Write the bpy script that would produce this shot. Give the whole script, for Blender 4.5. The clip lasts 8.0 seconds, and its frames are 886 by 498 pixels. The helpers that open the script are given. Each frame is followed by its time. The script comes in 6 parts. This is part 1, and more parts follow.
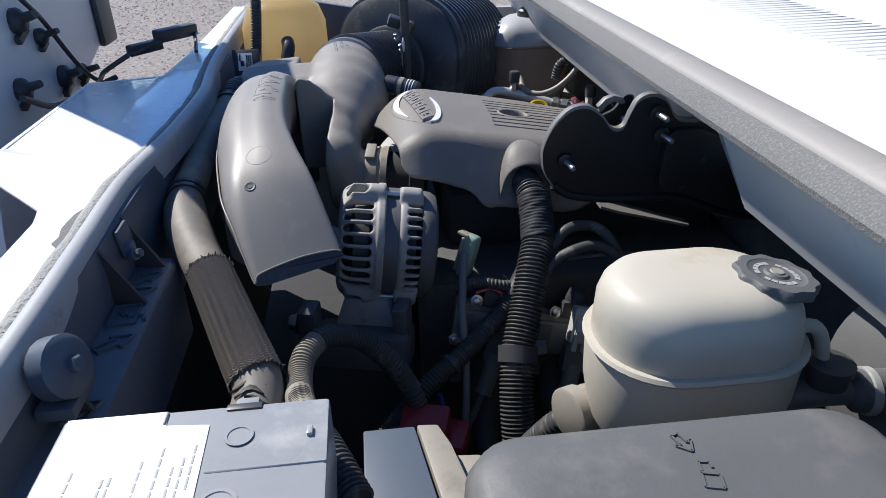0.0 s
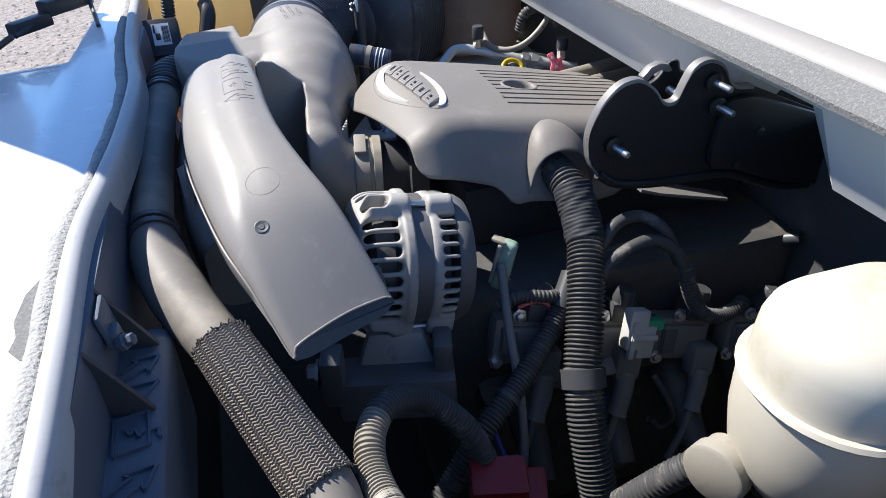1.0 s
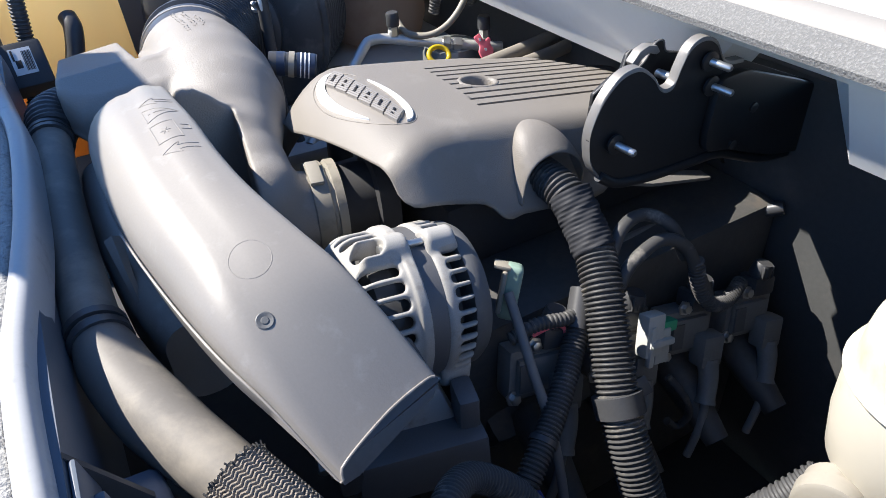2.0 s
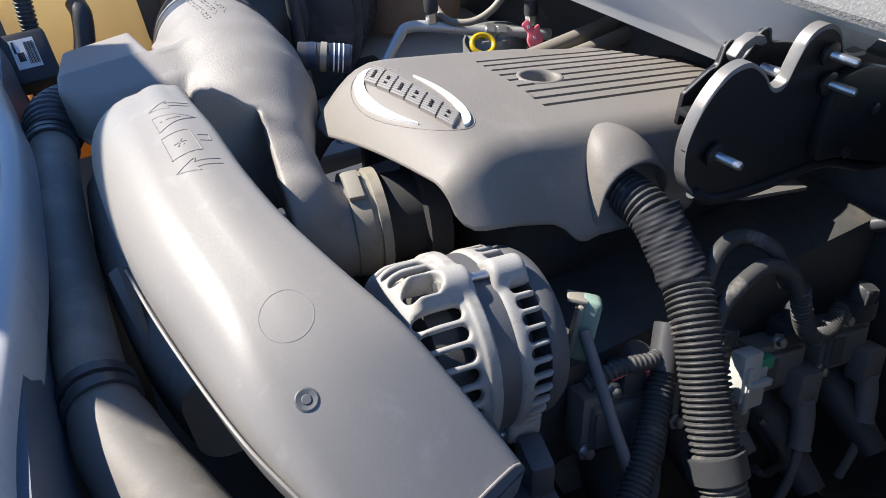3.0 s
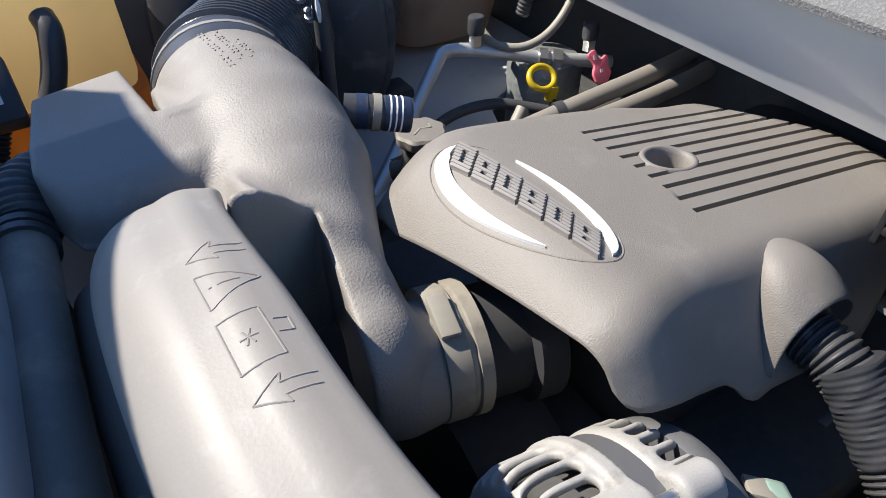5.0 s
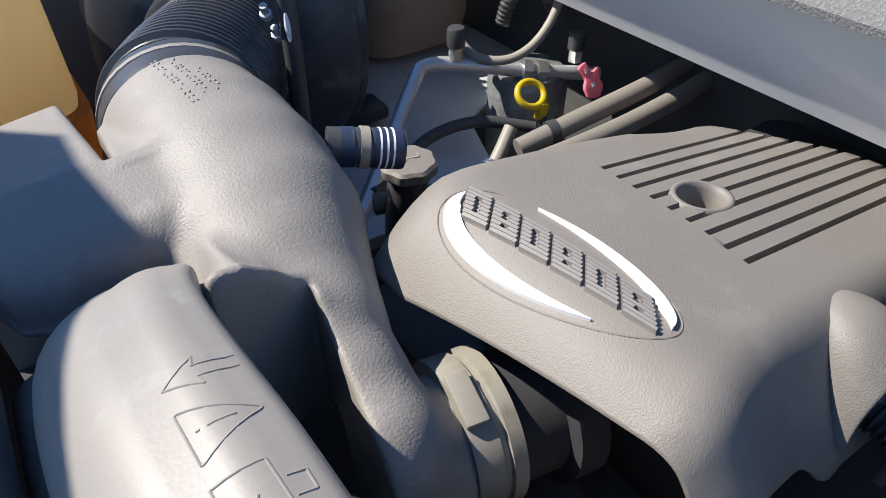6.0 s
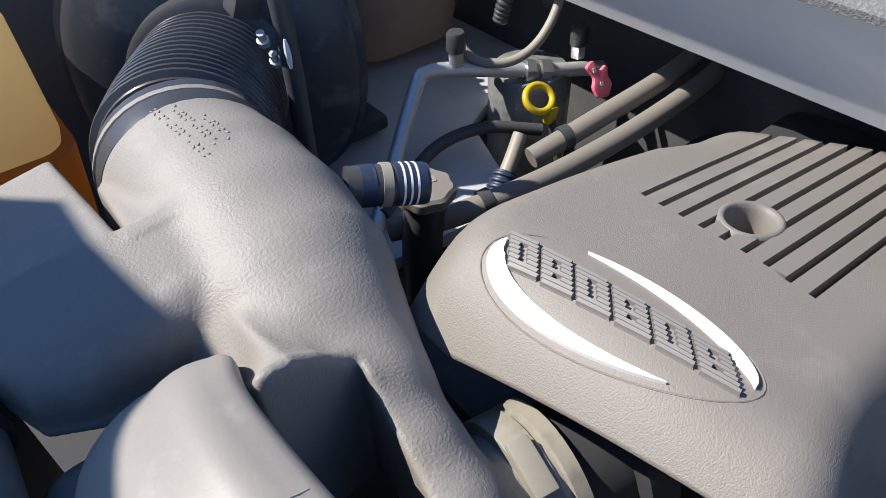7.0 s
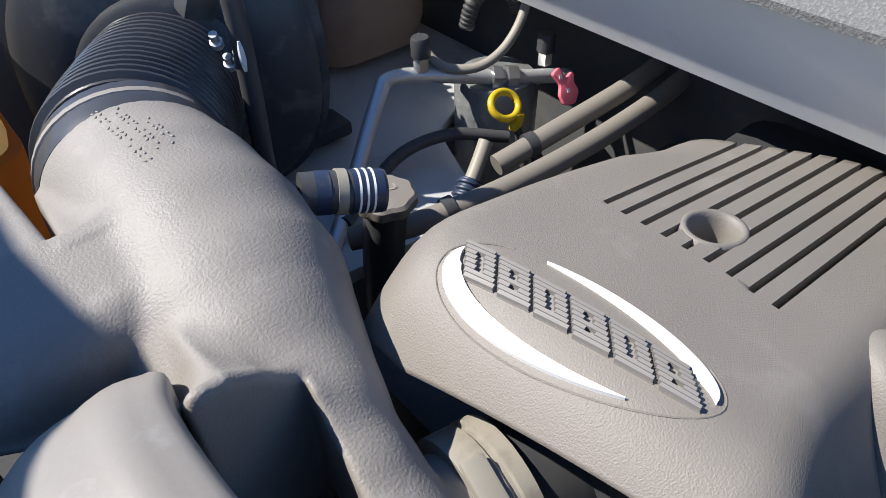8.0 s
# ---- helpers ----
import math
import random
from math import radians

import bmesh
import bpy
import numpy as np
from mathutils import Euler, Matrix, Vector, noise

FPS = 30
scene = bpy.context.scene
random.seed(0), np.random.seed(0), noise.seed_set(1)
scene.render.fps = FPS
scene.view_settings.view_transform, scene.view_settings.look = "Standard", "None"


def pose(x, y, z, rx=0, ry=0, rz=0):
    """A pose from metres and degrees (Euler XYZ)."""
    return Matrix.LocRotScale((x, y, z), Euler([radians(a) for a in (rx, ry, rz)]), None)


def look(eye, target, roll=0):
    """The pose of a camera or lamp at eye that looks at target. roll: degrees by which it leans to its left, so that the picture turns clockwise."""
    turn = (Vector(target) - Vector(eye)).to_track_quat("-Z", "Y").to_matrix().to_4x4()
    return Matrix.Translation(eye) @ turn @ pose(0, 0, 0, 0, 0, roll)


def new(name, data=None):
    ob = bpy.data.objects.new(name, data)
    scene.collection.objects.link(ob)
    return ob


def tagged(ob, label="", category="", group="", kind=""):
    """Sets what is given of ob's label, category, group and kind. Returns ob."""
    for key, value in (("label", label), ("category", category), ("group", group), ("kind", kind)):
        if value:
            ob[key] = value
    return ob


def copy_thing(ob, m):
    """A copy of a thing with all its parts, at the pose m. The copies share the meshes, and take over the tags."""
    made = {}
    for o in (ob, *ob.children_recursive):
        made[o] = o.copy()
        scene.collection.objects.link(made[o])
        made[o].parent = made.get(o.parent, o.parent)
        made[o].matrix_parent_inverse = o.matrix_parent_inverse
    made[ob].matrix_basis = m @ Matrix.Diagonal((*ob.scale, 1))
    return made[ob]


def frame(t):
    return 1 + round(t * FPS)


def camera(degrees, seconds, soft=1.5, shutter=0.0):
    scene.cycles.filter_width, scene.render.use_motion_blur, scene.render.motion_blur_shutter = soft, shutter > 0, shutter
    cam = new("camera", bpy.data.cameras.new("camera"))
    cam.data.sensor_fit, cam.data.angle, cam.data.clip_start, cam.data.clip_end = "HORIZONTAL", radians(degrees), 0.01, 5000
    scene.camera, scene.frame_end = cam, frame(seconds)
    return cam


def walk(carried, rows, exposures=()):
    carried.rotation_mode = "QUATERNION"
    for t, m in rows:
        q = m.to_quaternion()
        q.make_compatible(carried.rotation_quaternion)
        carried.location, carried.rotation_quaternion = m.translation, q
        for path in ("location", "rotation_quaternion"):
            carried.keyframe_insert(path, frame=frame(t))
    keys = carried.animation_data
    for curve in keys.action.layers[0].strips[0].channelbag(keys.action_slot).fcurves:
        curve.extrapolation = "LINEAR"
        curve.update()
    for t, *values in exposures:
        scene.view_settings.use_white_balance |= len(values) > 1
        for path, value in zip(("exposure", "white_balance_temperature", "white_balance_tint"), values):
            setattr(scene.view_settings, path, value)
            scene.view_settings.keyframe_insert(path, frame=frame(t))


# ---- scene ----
cam = camera(65.6, 8.0, 0.75)
PATH = [
    (0, (0.032, -0.01, 1.441), (0.22, 1.738, 0.487), -1.2),
    (0.5, (-0.024, 0.11, 1.444), (0.218, 1.819, 0.433), -2.2),
    (0.7, (-0.055, 0.149, 1.441), (0.234, 1.828, 0.395), -1.7),
    (1, (-0.101, 0.204, 1.444), (0.364, 1.802, 0.334), -1.8),
    (1.2, (-0.126, 0.231, 1.457), (0.462, 1.78, 0.337), -2.8),
    (2.3, (-0.165, 0.406, 1.44), (0.591, 1.817, 0.24), -3.6),
    (2.5, (-0.161, 0.418, 1.442), (0.501, 1.896, 0.267), -6.5),
    (3, (-0.145, 0.489, 1.41), (0.549, 1.914, 0.19), -4.6),
    (3.5, (-0.148, 0.56, 1.413), (0.55, 1.978, 0.188), -4.2),
    (4, (-0.149, 0.618, 1.413), (0.567, 2.021, 0.181), -3.0),
    (4.5, (-0.152, 0.67, 1.418), (0.568, 2.066, 0.181), -2.7),
    (4.7, (-0.15, 0.698, 1.419), (0.589, 2.063, 0.158), -1.8),
    (5.8, (-0.131, 0.817, 1.398), (0.703, 2.082, 0.093), -1.4),
    (6, (-0.131, 0.835, 1.401), (0.745, 2.079, 0.103), -0.1),
    (6.2, (-0.128, 0.852, 1.404), (0.742, 2.104, 0.11), -1.3),
    (6.5, (-0.131, 0.872, 1.402), (0.765, 2.07, 0.074), -0.5),
    (7, (-0.129, 0.906, 1.42), (0.762, 2.075, 0.063), -2.6),
    (7.5, (-0.108, 0.91, 1.412), (0.825, 2.06, 0.068), -1.5),
    (8, (-0.11, 0.908, 1.408), (0.845, 2.045, 0.068), -0.8),
]
walk(cam, [(t, look(eye, target, roll)) for t, eye, target, roll in PATH],
     [(0, 0.4, 6200, 10), (0.5, 0.64, 6200, 10), (1, 0.98, 6300, 10), (2.5, 1.26, 6450, 10), (3, 1.06, 6500, 10), (3.5, 1.08, 6500, 10), (4.5, 0.94, 6500, 10), (6.5, 0.74, 6400, 10), (8, 0.74, 6350, 10)])

# ---- light ----
SUN = Vector((-0.475, 0.48, 0.735)).normalized()
world = bpy.data.worlds.new("sky")
scene.world = world
world.use_nodes = True
wn = world.node_tree.nodes
sky = wn.new("ShaderNodeTexSky")
sky.sky_type, sky.sun_disc = "NISHITA", False
sky.sun_elevation = math.asin(SUN.z)
sky.air_density, sky.dust_density, sky.ozone_density, sky.altitude = 1.0, 0.0, 6.0, 3000
sky.sun_rotation = math.atan2(SUN.x, SUN.y)
rich = wn.new("ShaderNodeHueSaturation")
rich.inputs["Saturation"].default_value = 1.04
world.node_tree.links.new(sky.outputs[0], rich.inputs["Color"])
world.node_tree.links.new(rich.outputs[0], wn["Background"].inputs[0])
wn["Background"].inputs[1].default_value = 0.12
sun = new("sun", bpy.data.lights.new("sun", "SUN"))
sun.data.energy, sun.data.angle, sun.data.color = 5.0, radians(0.53), (1.0, 0.945, 0.865)
sun.matrix_basis = look((0, 0, 5), Vector((0, 0, 5)) - SUN)


# ---- materials ----
def material(name, colour, rough=0.5, metal=0.0, vary=0.12, grain=300.0, bump=0.05, stain=None, stain_at=6.0, stain_cut=0.58,
             clear=0.0, trans=0.0, ior=1.45, rough_vary=0.12, big=9.0, relief=0.0003):
    """Base colour with fine grain and broad wear; stain is a second colour in patches."""
    m = bpy.data.materials.new(name)
    m.use_nodes = True
    nt = m.node_tree
    n, link = nt.nodes, nt.links.new
    b = n["Principled BSDF"]
    co = n.new("ShaderNodeTexCoord").outputs["Object"]
    n1, n2 = n.new("ShaderNodeTexNoise"), n.new("ShaderNodeTexNoise")
    n1.inputs["Scale"].default_value, n1.inputs["Detail"].default_value = grain, 3
    n2.inputs["Scale"].default_value, n2.inputs["Detail"].default_value = big, 6
    link(co, n1.inputs["Vector"]), link(co, n2.inputs["Vector"])
    mix = n.new("ShaderNodeMix")
    mix.data_type = "RGBA"
    mix.inputs[6].default_value = (*[c * (1 - vary) for c in colour], 1)
    mix.inputs[7].default_value = (*[min(1, c * (1 + vary)) for c in colour], 1)
    add = n.new("ShaderNodeMath")
    add.operation = "MULTIPLY_ADD"
    add.inputs[1].default_value = 0.45
    link(n1.outputs[0], add.inputs[0])
    half = n.new("ShaderNodeMath")
    half.operation = "MULTIPLY"
    half.inputs[1].default_value = 0.55
    link(n2.outputs[0], half.inputs[0])
    link(half.outputs[0], add.inputs[2])
    link(add.outputs[0], mix.inputs[0])
    out = mix.outputs[2]
    if stain:
        n3, ramp = n.new("ShaderNodeTexNoise"), n.new("ShaderNodeValToRGB")
        n3.inputs["Scale"].default_value, n3.inputs["Detail"].default_value, n3.inputs["Roughness"].default_value = stain_at, 8, 0.65
        link(co, n3.inputs["Vector"])
        ramp.color_ramp.elements[0].position, ramp.color_ramp.elements[1].position = stain_cut, stain_cut + 0.14
        link(n3.outputs[0], ramp.inputs[0])
        m2 = n.new("ShaderNodeMix")
        m2.data_type = "RGBA"
        link(ramp.outputs[0], m2.inputs[0]), link(out, m2.inputs[6])
        m2.inputs[7].default_value = (*stain, 1)
        out = m2.outputs[2]
    link(out, b.inputs["Base Color"])
    rm = n.new("ShaderNodeMapRange")
    rm.inputs[3].default_value, rm.inputs[4].default_value = max(0.02, rough - rough_vary), min(1, rough + rough_vary)
    link(n2.outputs[0], rm.inputs[0])
    link(rm.outputs[0], b.inputs["Roughness"])
    b.inputs["Metallic"].default_value = metal
    b.inputs["IOR"].default_value = ior
    b.inputs["Coat Weight"].default_value = clear
    b.inputs["Transmission Weight"].default_value = trans
    if bump:
        bp = n.new("ShaderNodeBump")
        bp.inputs["Strength"].default_value, bp.inputs["Distance"].default_value = min(1, bump * 2), relief
        link(n1.outputs[0], bp.inputs["Height"])
        link(bp.outputs[0], b.inputs["Normal"])
    return m


DUCT = material("moulded_beige_plastic", (0.251, 0.23, 0.206), 0.44, vary=0.12, grain=480, bump=0.1, relief=0.0004, stain=(0.295, 0.275, 0.249), stain_at=34, stain_cut=0.58, ior=1.4)
GRAINED = material("grained_beige_plastic", (0.251, 0.23, 0.206), 0.5, vary=0.16, grain=520, bump=0.42, relief=0.0006, stain=(0.295, 0.275, 0.249), stain_at=26, stain_cut=0.56, ior=1.4)
COVER = material("dusty_taupe_plastic", (0.201, 0.181, 0.157), 0.52, vary=0.2, grain=900, bump=0.5, relief=0.0004, stain=(0.242, 0.221, 0.194), stain_at=14, stain_cut=0.55)
WHITE = material("white_paint", (0.86, 0.86, 0.85), 0.25, vary=0.03, grain=60, bump=0.02, stain=(0.70, 0.66, 0.60), stain_at=12, stain_cut=0.66, clear=0.3)
COWLW = material("dusty_white_paint", (0.76, 0.755, 0.725), 0.4, vary=0.05, grain=120, bump=0.05, stain=(0.60, 0.58, 0.53), stain_at=9, stain_cut=0.6)
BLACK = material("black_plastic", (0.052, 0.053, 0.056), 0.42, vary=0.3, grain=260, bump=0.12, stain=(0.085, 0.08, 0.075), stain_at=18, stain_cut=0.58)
RUBBER = material("black_rubber", (0.06, 0.06, 0.062), 0.38, vary=0.25, grain=320, bump=0.12, stain=(0.12, 0.11, 0.10), stain_at=25, stain_cut=0.6)
TAPE = material("wound_cloth_tape", (0.035, 0.036, 0.04), 0.62, vary=0.3, grain=420, bump=0.25, stain=(0.07, 0.066, 0.06), stain_at=40, stain_cut=0.62, ior=1.25)
LOOM = material("dusty_loom_plastic", (0.062, 0.061, 0.06), 0.5, vary=0.25, grain=300, bump=0.1, stain=(0.2, 0.185, 0.16), stain_at=30, stain_cut=0.55, ior=1.32)
SEALG = material("grey_seal_rubber", (0.15, 0.148, 0.143), 0.8, vary=0.35, grain=420, bump=0.8, relief=0.0012, stain=(0.22, 0.215, 0.205), stain_at=420, stain_cut=0.5)
SEALL = material("grey_lip_rubber", (0.40, 0.402, 0.405), 0.42, vary=0.12, grain=260, bump=0.1, stain=(0.27, 0.265, 0.255), stain_at=24, stain_cut=0.58)
SEALP = material("crumbled_pale_sealant", (0.36, 0.355, 0.34), 0.9, vary=0.3, grain=260, bump=1.0, relief=0.003, stain=(0.22, 0.21, 0.20), stain_at=90, stain_cut=0.52)
ROLL = material("dusty_beige_paint", (0.316, 0.295, 0.268), 0.55, vary=0.1, grain=200, bump=0.08, stain=(0.389, 0.376, 0.355), stain_at=12, stain_cut=0.55)
GLASS = material("dark_windscreen_glass", (0.012, 0.014, 0.015), 0.06, vary=0.05, grain=40, bump=0, rough_vary=0.03)
# dark plastic with the blue of skylit shade tinted in
SHROUD = material("blue_shade_plastic", (0.085, 0.105, 0.135), 0.45, vary=0.12, grain=300, bump=0.08, stain=(0.10, 0.12, 0.145), stain_at=10, stain_cut=0.58)
HOSE = material("dusty_hose_rubber", (0.172, 0.157, 0.138), 0.6, vary=0.15, grain=380, bump=0.12, stain=(0.275, 0.245, 0.202), stain_at=9, stain_cut=0.48)
ALU = material("cast_aluminium", (0.345, 0.332, 0.31), 0.6, metal=0.08, vary=0.35, grain=900, bump=0.25, stain=(0.249, 0.232, 0.211), stain_at=45, stain_cut=0.56)
STEEL = material("bright_steel", (0.55, 0.55, 0.54), 0.32, metal=0.9, vary=0.12, grain=200, bump=0.05)
ALTUBE = material("dull_aluminium_tube", (0.62, 0.62, 0.61), 0.38, metal=0.6, vary=0.1, grain=200, bump=0.05, stain=(0.35, 0.34, 0.32), stain_at=30)
STATOR = material("grey_laminated_steel", (0.125, 0.125, 0.129), 0.55, metal=0.3, vary=0.15, grain=600, bump=0.3)
BRACKET = material("black_painted_steel", (0.016, 0.016, 0.017), 0.42, vary=0.3, grain=180, bump=0.1, stain=(0.06, 0.055, 0.05), stain_at=14, stain_cut=0.64)
EDGE = material("pale_edge_metal", (0.201, 0.191, 0.178), 0.5, metal=0.3, vary=0.2, grain=200, bump=0.2)
TANKW = material("milky_tank_plastic", (0.482, 0.443, 0.361), 0.5, vary=0.05, grain=90, bump=0.06, stain=(0.404, 0.353, 0.249), stain_at=8, stain_cut=0.56, ior=1.4)
YELLOW = material("yellowed_tank_plastic", (0.563, 0.383, 0.168), 0.38, vary=0.12, grain=60, bump=0.05, stain=(0.483, 0.242, 0.0604), stain_at=5, stain_cut=0.55)
ORANGE = material("orange_stained_plastic", (0.42, 0.17, 0.04), 0.45, vary=0.2, grain=90, bump=0.05)
YPLAST = material("yellow_handle_plastic", (0.523, 0.369, 0.0134), 0.35, vary=0.06, grain=150, bump=0.04)
PINK = material("pink_tag_plastic", (0.85, 0.17, 0.22), 0.4, vary=0.08, grain=150, bump=0.04)
RED = material("red_cap_plastic", (0.19, 0.012, 0.018), 0.4, vary=0.2, grain=150, bump=0.06)
MILKB = material("milky_bottle_plastic", (0.44, 0.44, 0.45), 0.35, vary=0.08, grain=60, bump=0.04, stain=(0.34, 0.31, 0.29), stain_at=6, stain_cut=0.55)
BROWNB = material("brown_translucent_bottle", (0.344, 0.283, 0.234), 0.4, vary=0.12, grain=60, bump=0.05, stain=(0.246, 0.18, 0.139), stain_at=7, stain_cut=0.5)
GREY = material("dusty_grey_plastic", (0.109, 0.109, 0.109), 0.55, vary=0.12, grain=420, bump=0.3, stain=(0.155, 0.148, 0.138), stain_at=12, stain_cut=0.55)
BATT = material("grey_battery_case", (0.295, 0.302, 0.309), 0.3, vary=0.12, grain=90, bump=0.08, stain=(0.416, 0.416, 0.409), stain_at=14, stain_cut=0.5)
PAPER = material("white_label_paper", (0.85, 0.85, 0.83), 0.55, vary=0.04, grain=200, bump=0.03)
INK = material("black_ink", (0.03, 0.03, 0.03), 0.6, vary=0.1, grain=200, bump=0)
INKG = material("grey_ink", (0.35, 0.35, 0.35), 0.6, vary=0.1, grain=200, bump=0)
LOGOW = material("white_logo_paint", (0.74, 0.74, 0.731), 0.35, vary=0.03, grain=200, bump=0.04)
CREAM = material("cream_band_plastic", (0.282, 0.258, 0.212), 0.5, vary=0.12, grain=200, bump=0.1, stain=(0.201, 0.181, 0.148), stain_at=25, stain_cut=0.55)
DUSTLOOM = material("dusty_sunlit_loom", (0.234, 0.211, 0.172), 0.7, vary=0.2, grain=260, bump=0.1, stain=(0.101, 0.0936, 0.0819), stain_at=40, stain_cut=0.6)
BLUEB = material("blue_black_label", (0.022, 0.035, 0.07), 0.45, vary=0.25, grain=200, bump=0.05, stain=(0.07, 0.07, 0.07), stain_at=60)
GREENP = material("pale_green_plastic", (0.246, 0.344, 0.279), 0.35, vary=0.12, grain=150, bump=0.04)
GREENB = material("green_clip_plastic", (0.04, 0.35, 0.18), 0.35, vary=0.12, grain=150, bump=0.04)
CONNW = material("ivory_connector_plastic", (0.484, 0.484, 0.452), 0.4, vary=0.08, grain=150, bump=0.05)
BLOCK = material("oily_cast_iron", (0.075, 0.073, 0.07), 0.55, vary=0.5, grain=120, bump=0.6, stain=(0.115, 0.10, 0.085), stain_at=16, stain_cut=0.55)
# near-black that stands in for deep shade between and below parts
PIT = material("deep_shade_black", (0.032, 0.032, 0.034), 0.8, vary=0.4, grain=90, bump=0.4, stain=(0.05, 0.045, 0.04), stain_at=9)
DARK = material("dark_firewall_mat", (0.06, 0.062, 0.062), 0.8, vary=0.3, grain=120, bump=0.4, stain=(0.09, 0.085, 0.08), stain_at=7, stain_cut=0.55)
APRON = material("grey_white_apron_paint", (0.50, 0.505, 0.50), 0.42, vary=0.08, grain=120, bump=0.06, stain=(0.36, 0.34, 0.31), stain_at=8, stain_cut=0.58)
SILVER = material("crinkled_silver_wrap", (0.30, 0.31, 0.30), 0.35, metal=0.5, vary=0.35, grain=45, bump=1.0, relief=0.004)
COIL = material("coil_black_plastic", (0.18, 0.176, 0.168), 0.5, vary=0.25, grain=260, bump=0.12, stain=(0.262, 0.246, 0.221), stain_at=22, stain_cut=0.55)
WIREG = material("grey_wire_sheath", (0.164, 0.164, 0.164), 0.55, vary=0.15, grain=260, bump=0.05)
BLUEW = material("blue_wire_sheath", (0.05, 0.08, 0.40), 0.45, vary=0.1, grain=260, bump=0.05)
# tan of the sunlit stretch is given to the whole black hose
TAN = material("dusty_sunlit_tan_hose", (0.194, 0.175, 0.148), 0.75, vary=0.15, grain=380, bump=0.15, stain=(0.148, 0.131, 0.111), stain_at=20, stain_cut=0.6)
CLEANER = material("dusty_black_housing", (0.060, 0.061, 0.064), 0.36, vary=0.25, grain=260, bump=0.12, stain=(0.13, 0.125, 0.12), stain_at=18, stain_cut=0.55)
BELLOW = material("glossy_black_rubber", (0.045, 0.046, 0.050), 0.30, vary=0.3, grain=260, bump=0.05, stain=(0.06, 0.055, 0.05), stain_at=30, stain_cut=0.6)
HOODIN = material("hood_inner_paint", (0.74, 0.745, 0.745), 0.4, vary=0.05, grain=80, bump=0.05, stain=(0.60, 0.58, 0.54), stain_at=6, stain_cut=0.62)
GROUND = material("tan_gravel", (0.282, 0.251, 0.231), 0.95, vary=0.5, grain=22, bump=1.0, relief=0.03, stain=(0.181, 0.157, 0.141), stain_at=16, stain_cut=0.5, big=3.0)
PEBBLE = material("pale_pebbles", (0.302, 0.275, 0.255), 0.9, vary=0.35, grain=30, bump=0.4, stain=(0.201, 0.181, 0.168), stain_at=9, stain_cut=0.5)
EMBL = material("pale_emblem_plastic", (0.242, 0.224, 0.205), 0.5, vary=0.08, grain=600, bump=0.1)
BRAID = material("grey_braided_sleeve", (0.198, 0.172, 0.142), 0.8, vary=0.35, grain=500, bump=0.4)


def let_light_through(m, colour, share):
    """A milky wall that passes part of the light."""
    n, link = m.node_tree.nodes, m.node_tree.links.new
    t, mix = n.new("ShaderNodeBsdfTranslucent"), n.new("ShaderNodeMixShader")
    t.inputs["Color"].default_value = (*colour, 1)
    mix.inputs[0].default_value = share
    link(n["Principled BSDF"].outputs[0], mix.inputs[1])
    link(t.outputs[0], mix.inputs[2])
    link(mix.outputs[0], n["Material Output"].inputs["Surface"])


let_light_through(YELLOW, (0.98, 0.85, 0.56), 0.6)
let_light_through(ORANGE, (0.95, 0.55, 0.22), 0.5)
let_light_through(BROWNB, (0.75, 0.62, 0.52), 0.3)
random.seed(7)


# ---- mesh helpers ----
def thing(name, label, category, at=(0, 0, 0), group="", kind=""):
    ob = new(name)
    ob.location = at
    ob.empty_display_size = 0.02
    return tagged(ob, label, category, group, kind)


def part(name, bm, mat, parent=None, label="", smooth=38):
    me = bpy.data.meshes.new(name)
    bmesh.ops.recalc_face_normals(bm, faces=bm.faces[:])
    for f in bm.faces:
        f.smooth = True
    bm.to_mesh(me)
    bm.free()
    me.materials.append(mat)
    me.set_sharp_from_angle(angle=radians(smooth))
    ob = new(name, me)
    if parent:
        ob.parent = parent
        ob.matrix_parent_inverse = Matrix.Translation(-parent.location) if parent.type == "EMPTY" else Matrix()
    return tagged(ob, label)


def piece(name, ob, m, parent, label=""):
    """Another object on the same mesh, at the pose m."""
    o = new(name, ob.data)
    o.parent = parent
    o.matrix_parent_inverse = Matrix.Translation(-parent.location) if parent.type == "EMPTY" else Matrix()
    o.matrix_basis = m
    return tagged(o, label)


def one(name, bm, mat, label, category, group="", kind="", smooth=38):
    return tagged(part(name, bm, mat, None, label, smooth), label, category, group, kind)


def rings(rows, closed=True, cap=True):
    """A skin over rows of points."""
    bm = bmesh.new()
    vs = [[bm.verts.new(p) for p in row] for row in rows]
    k = len(rows[0])
    for a, b in zip(vs, vs[1:]):
        for i in range(k if closed else k - 1):
            bm.faces.new((a[i], a[(i + 1) % k], b[(i + 1) % k], b[i]))
    if cap and closed:
        bm.faces.new(vs[0][::-1])
        bm.faces.new(vs[-1])
    return bm


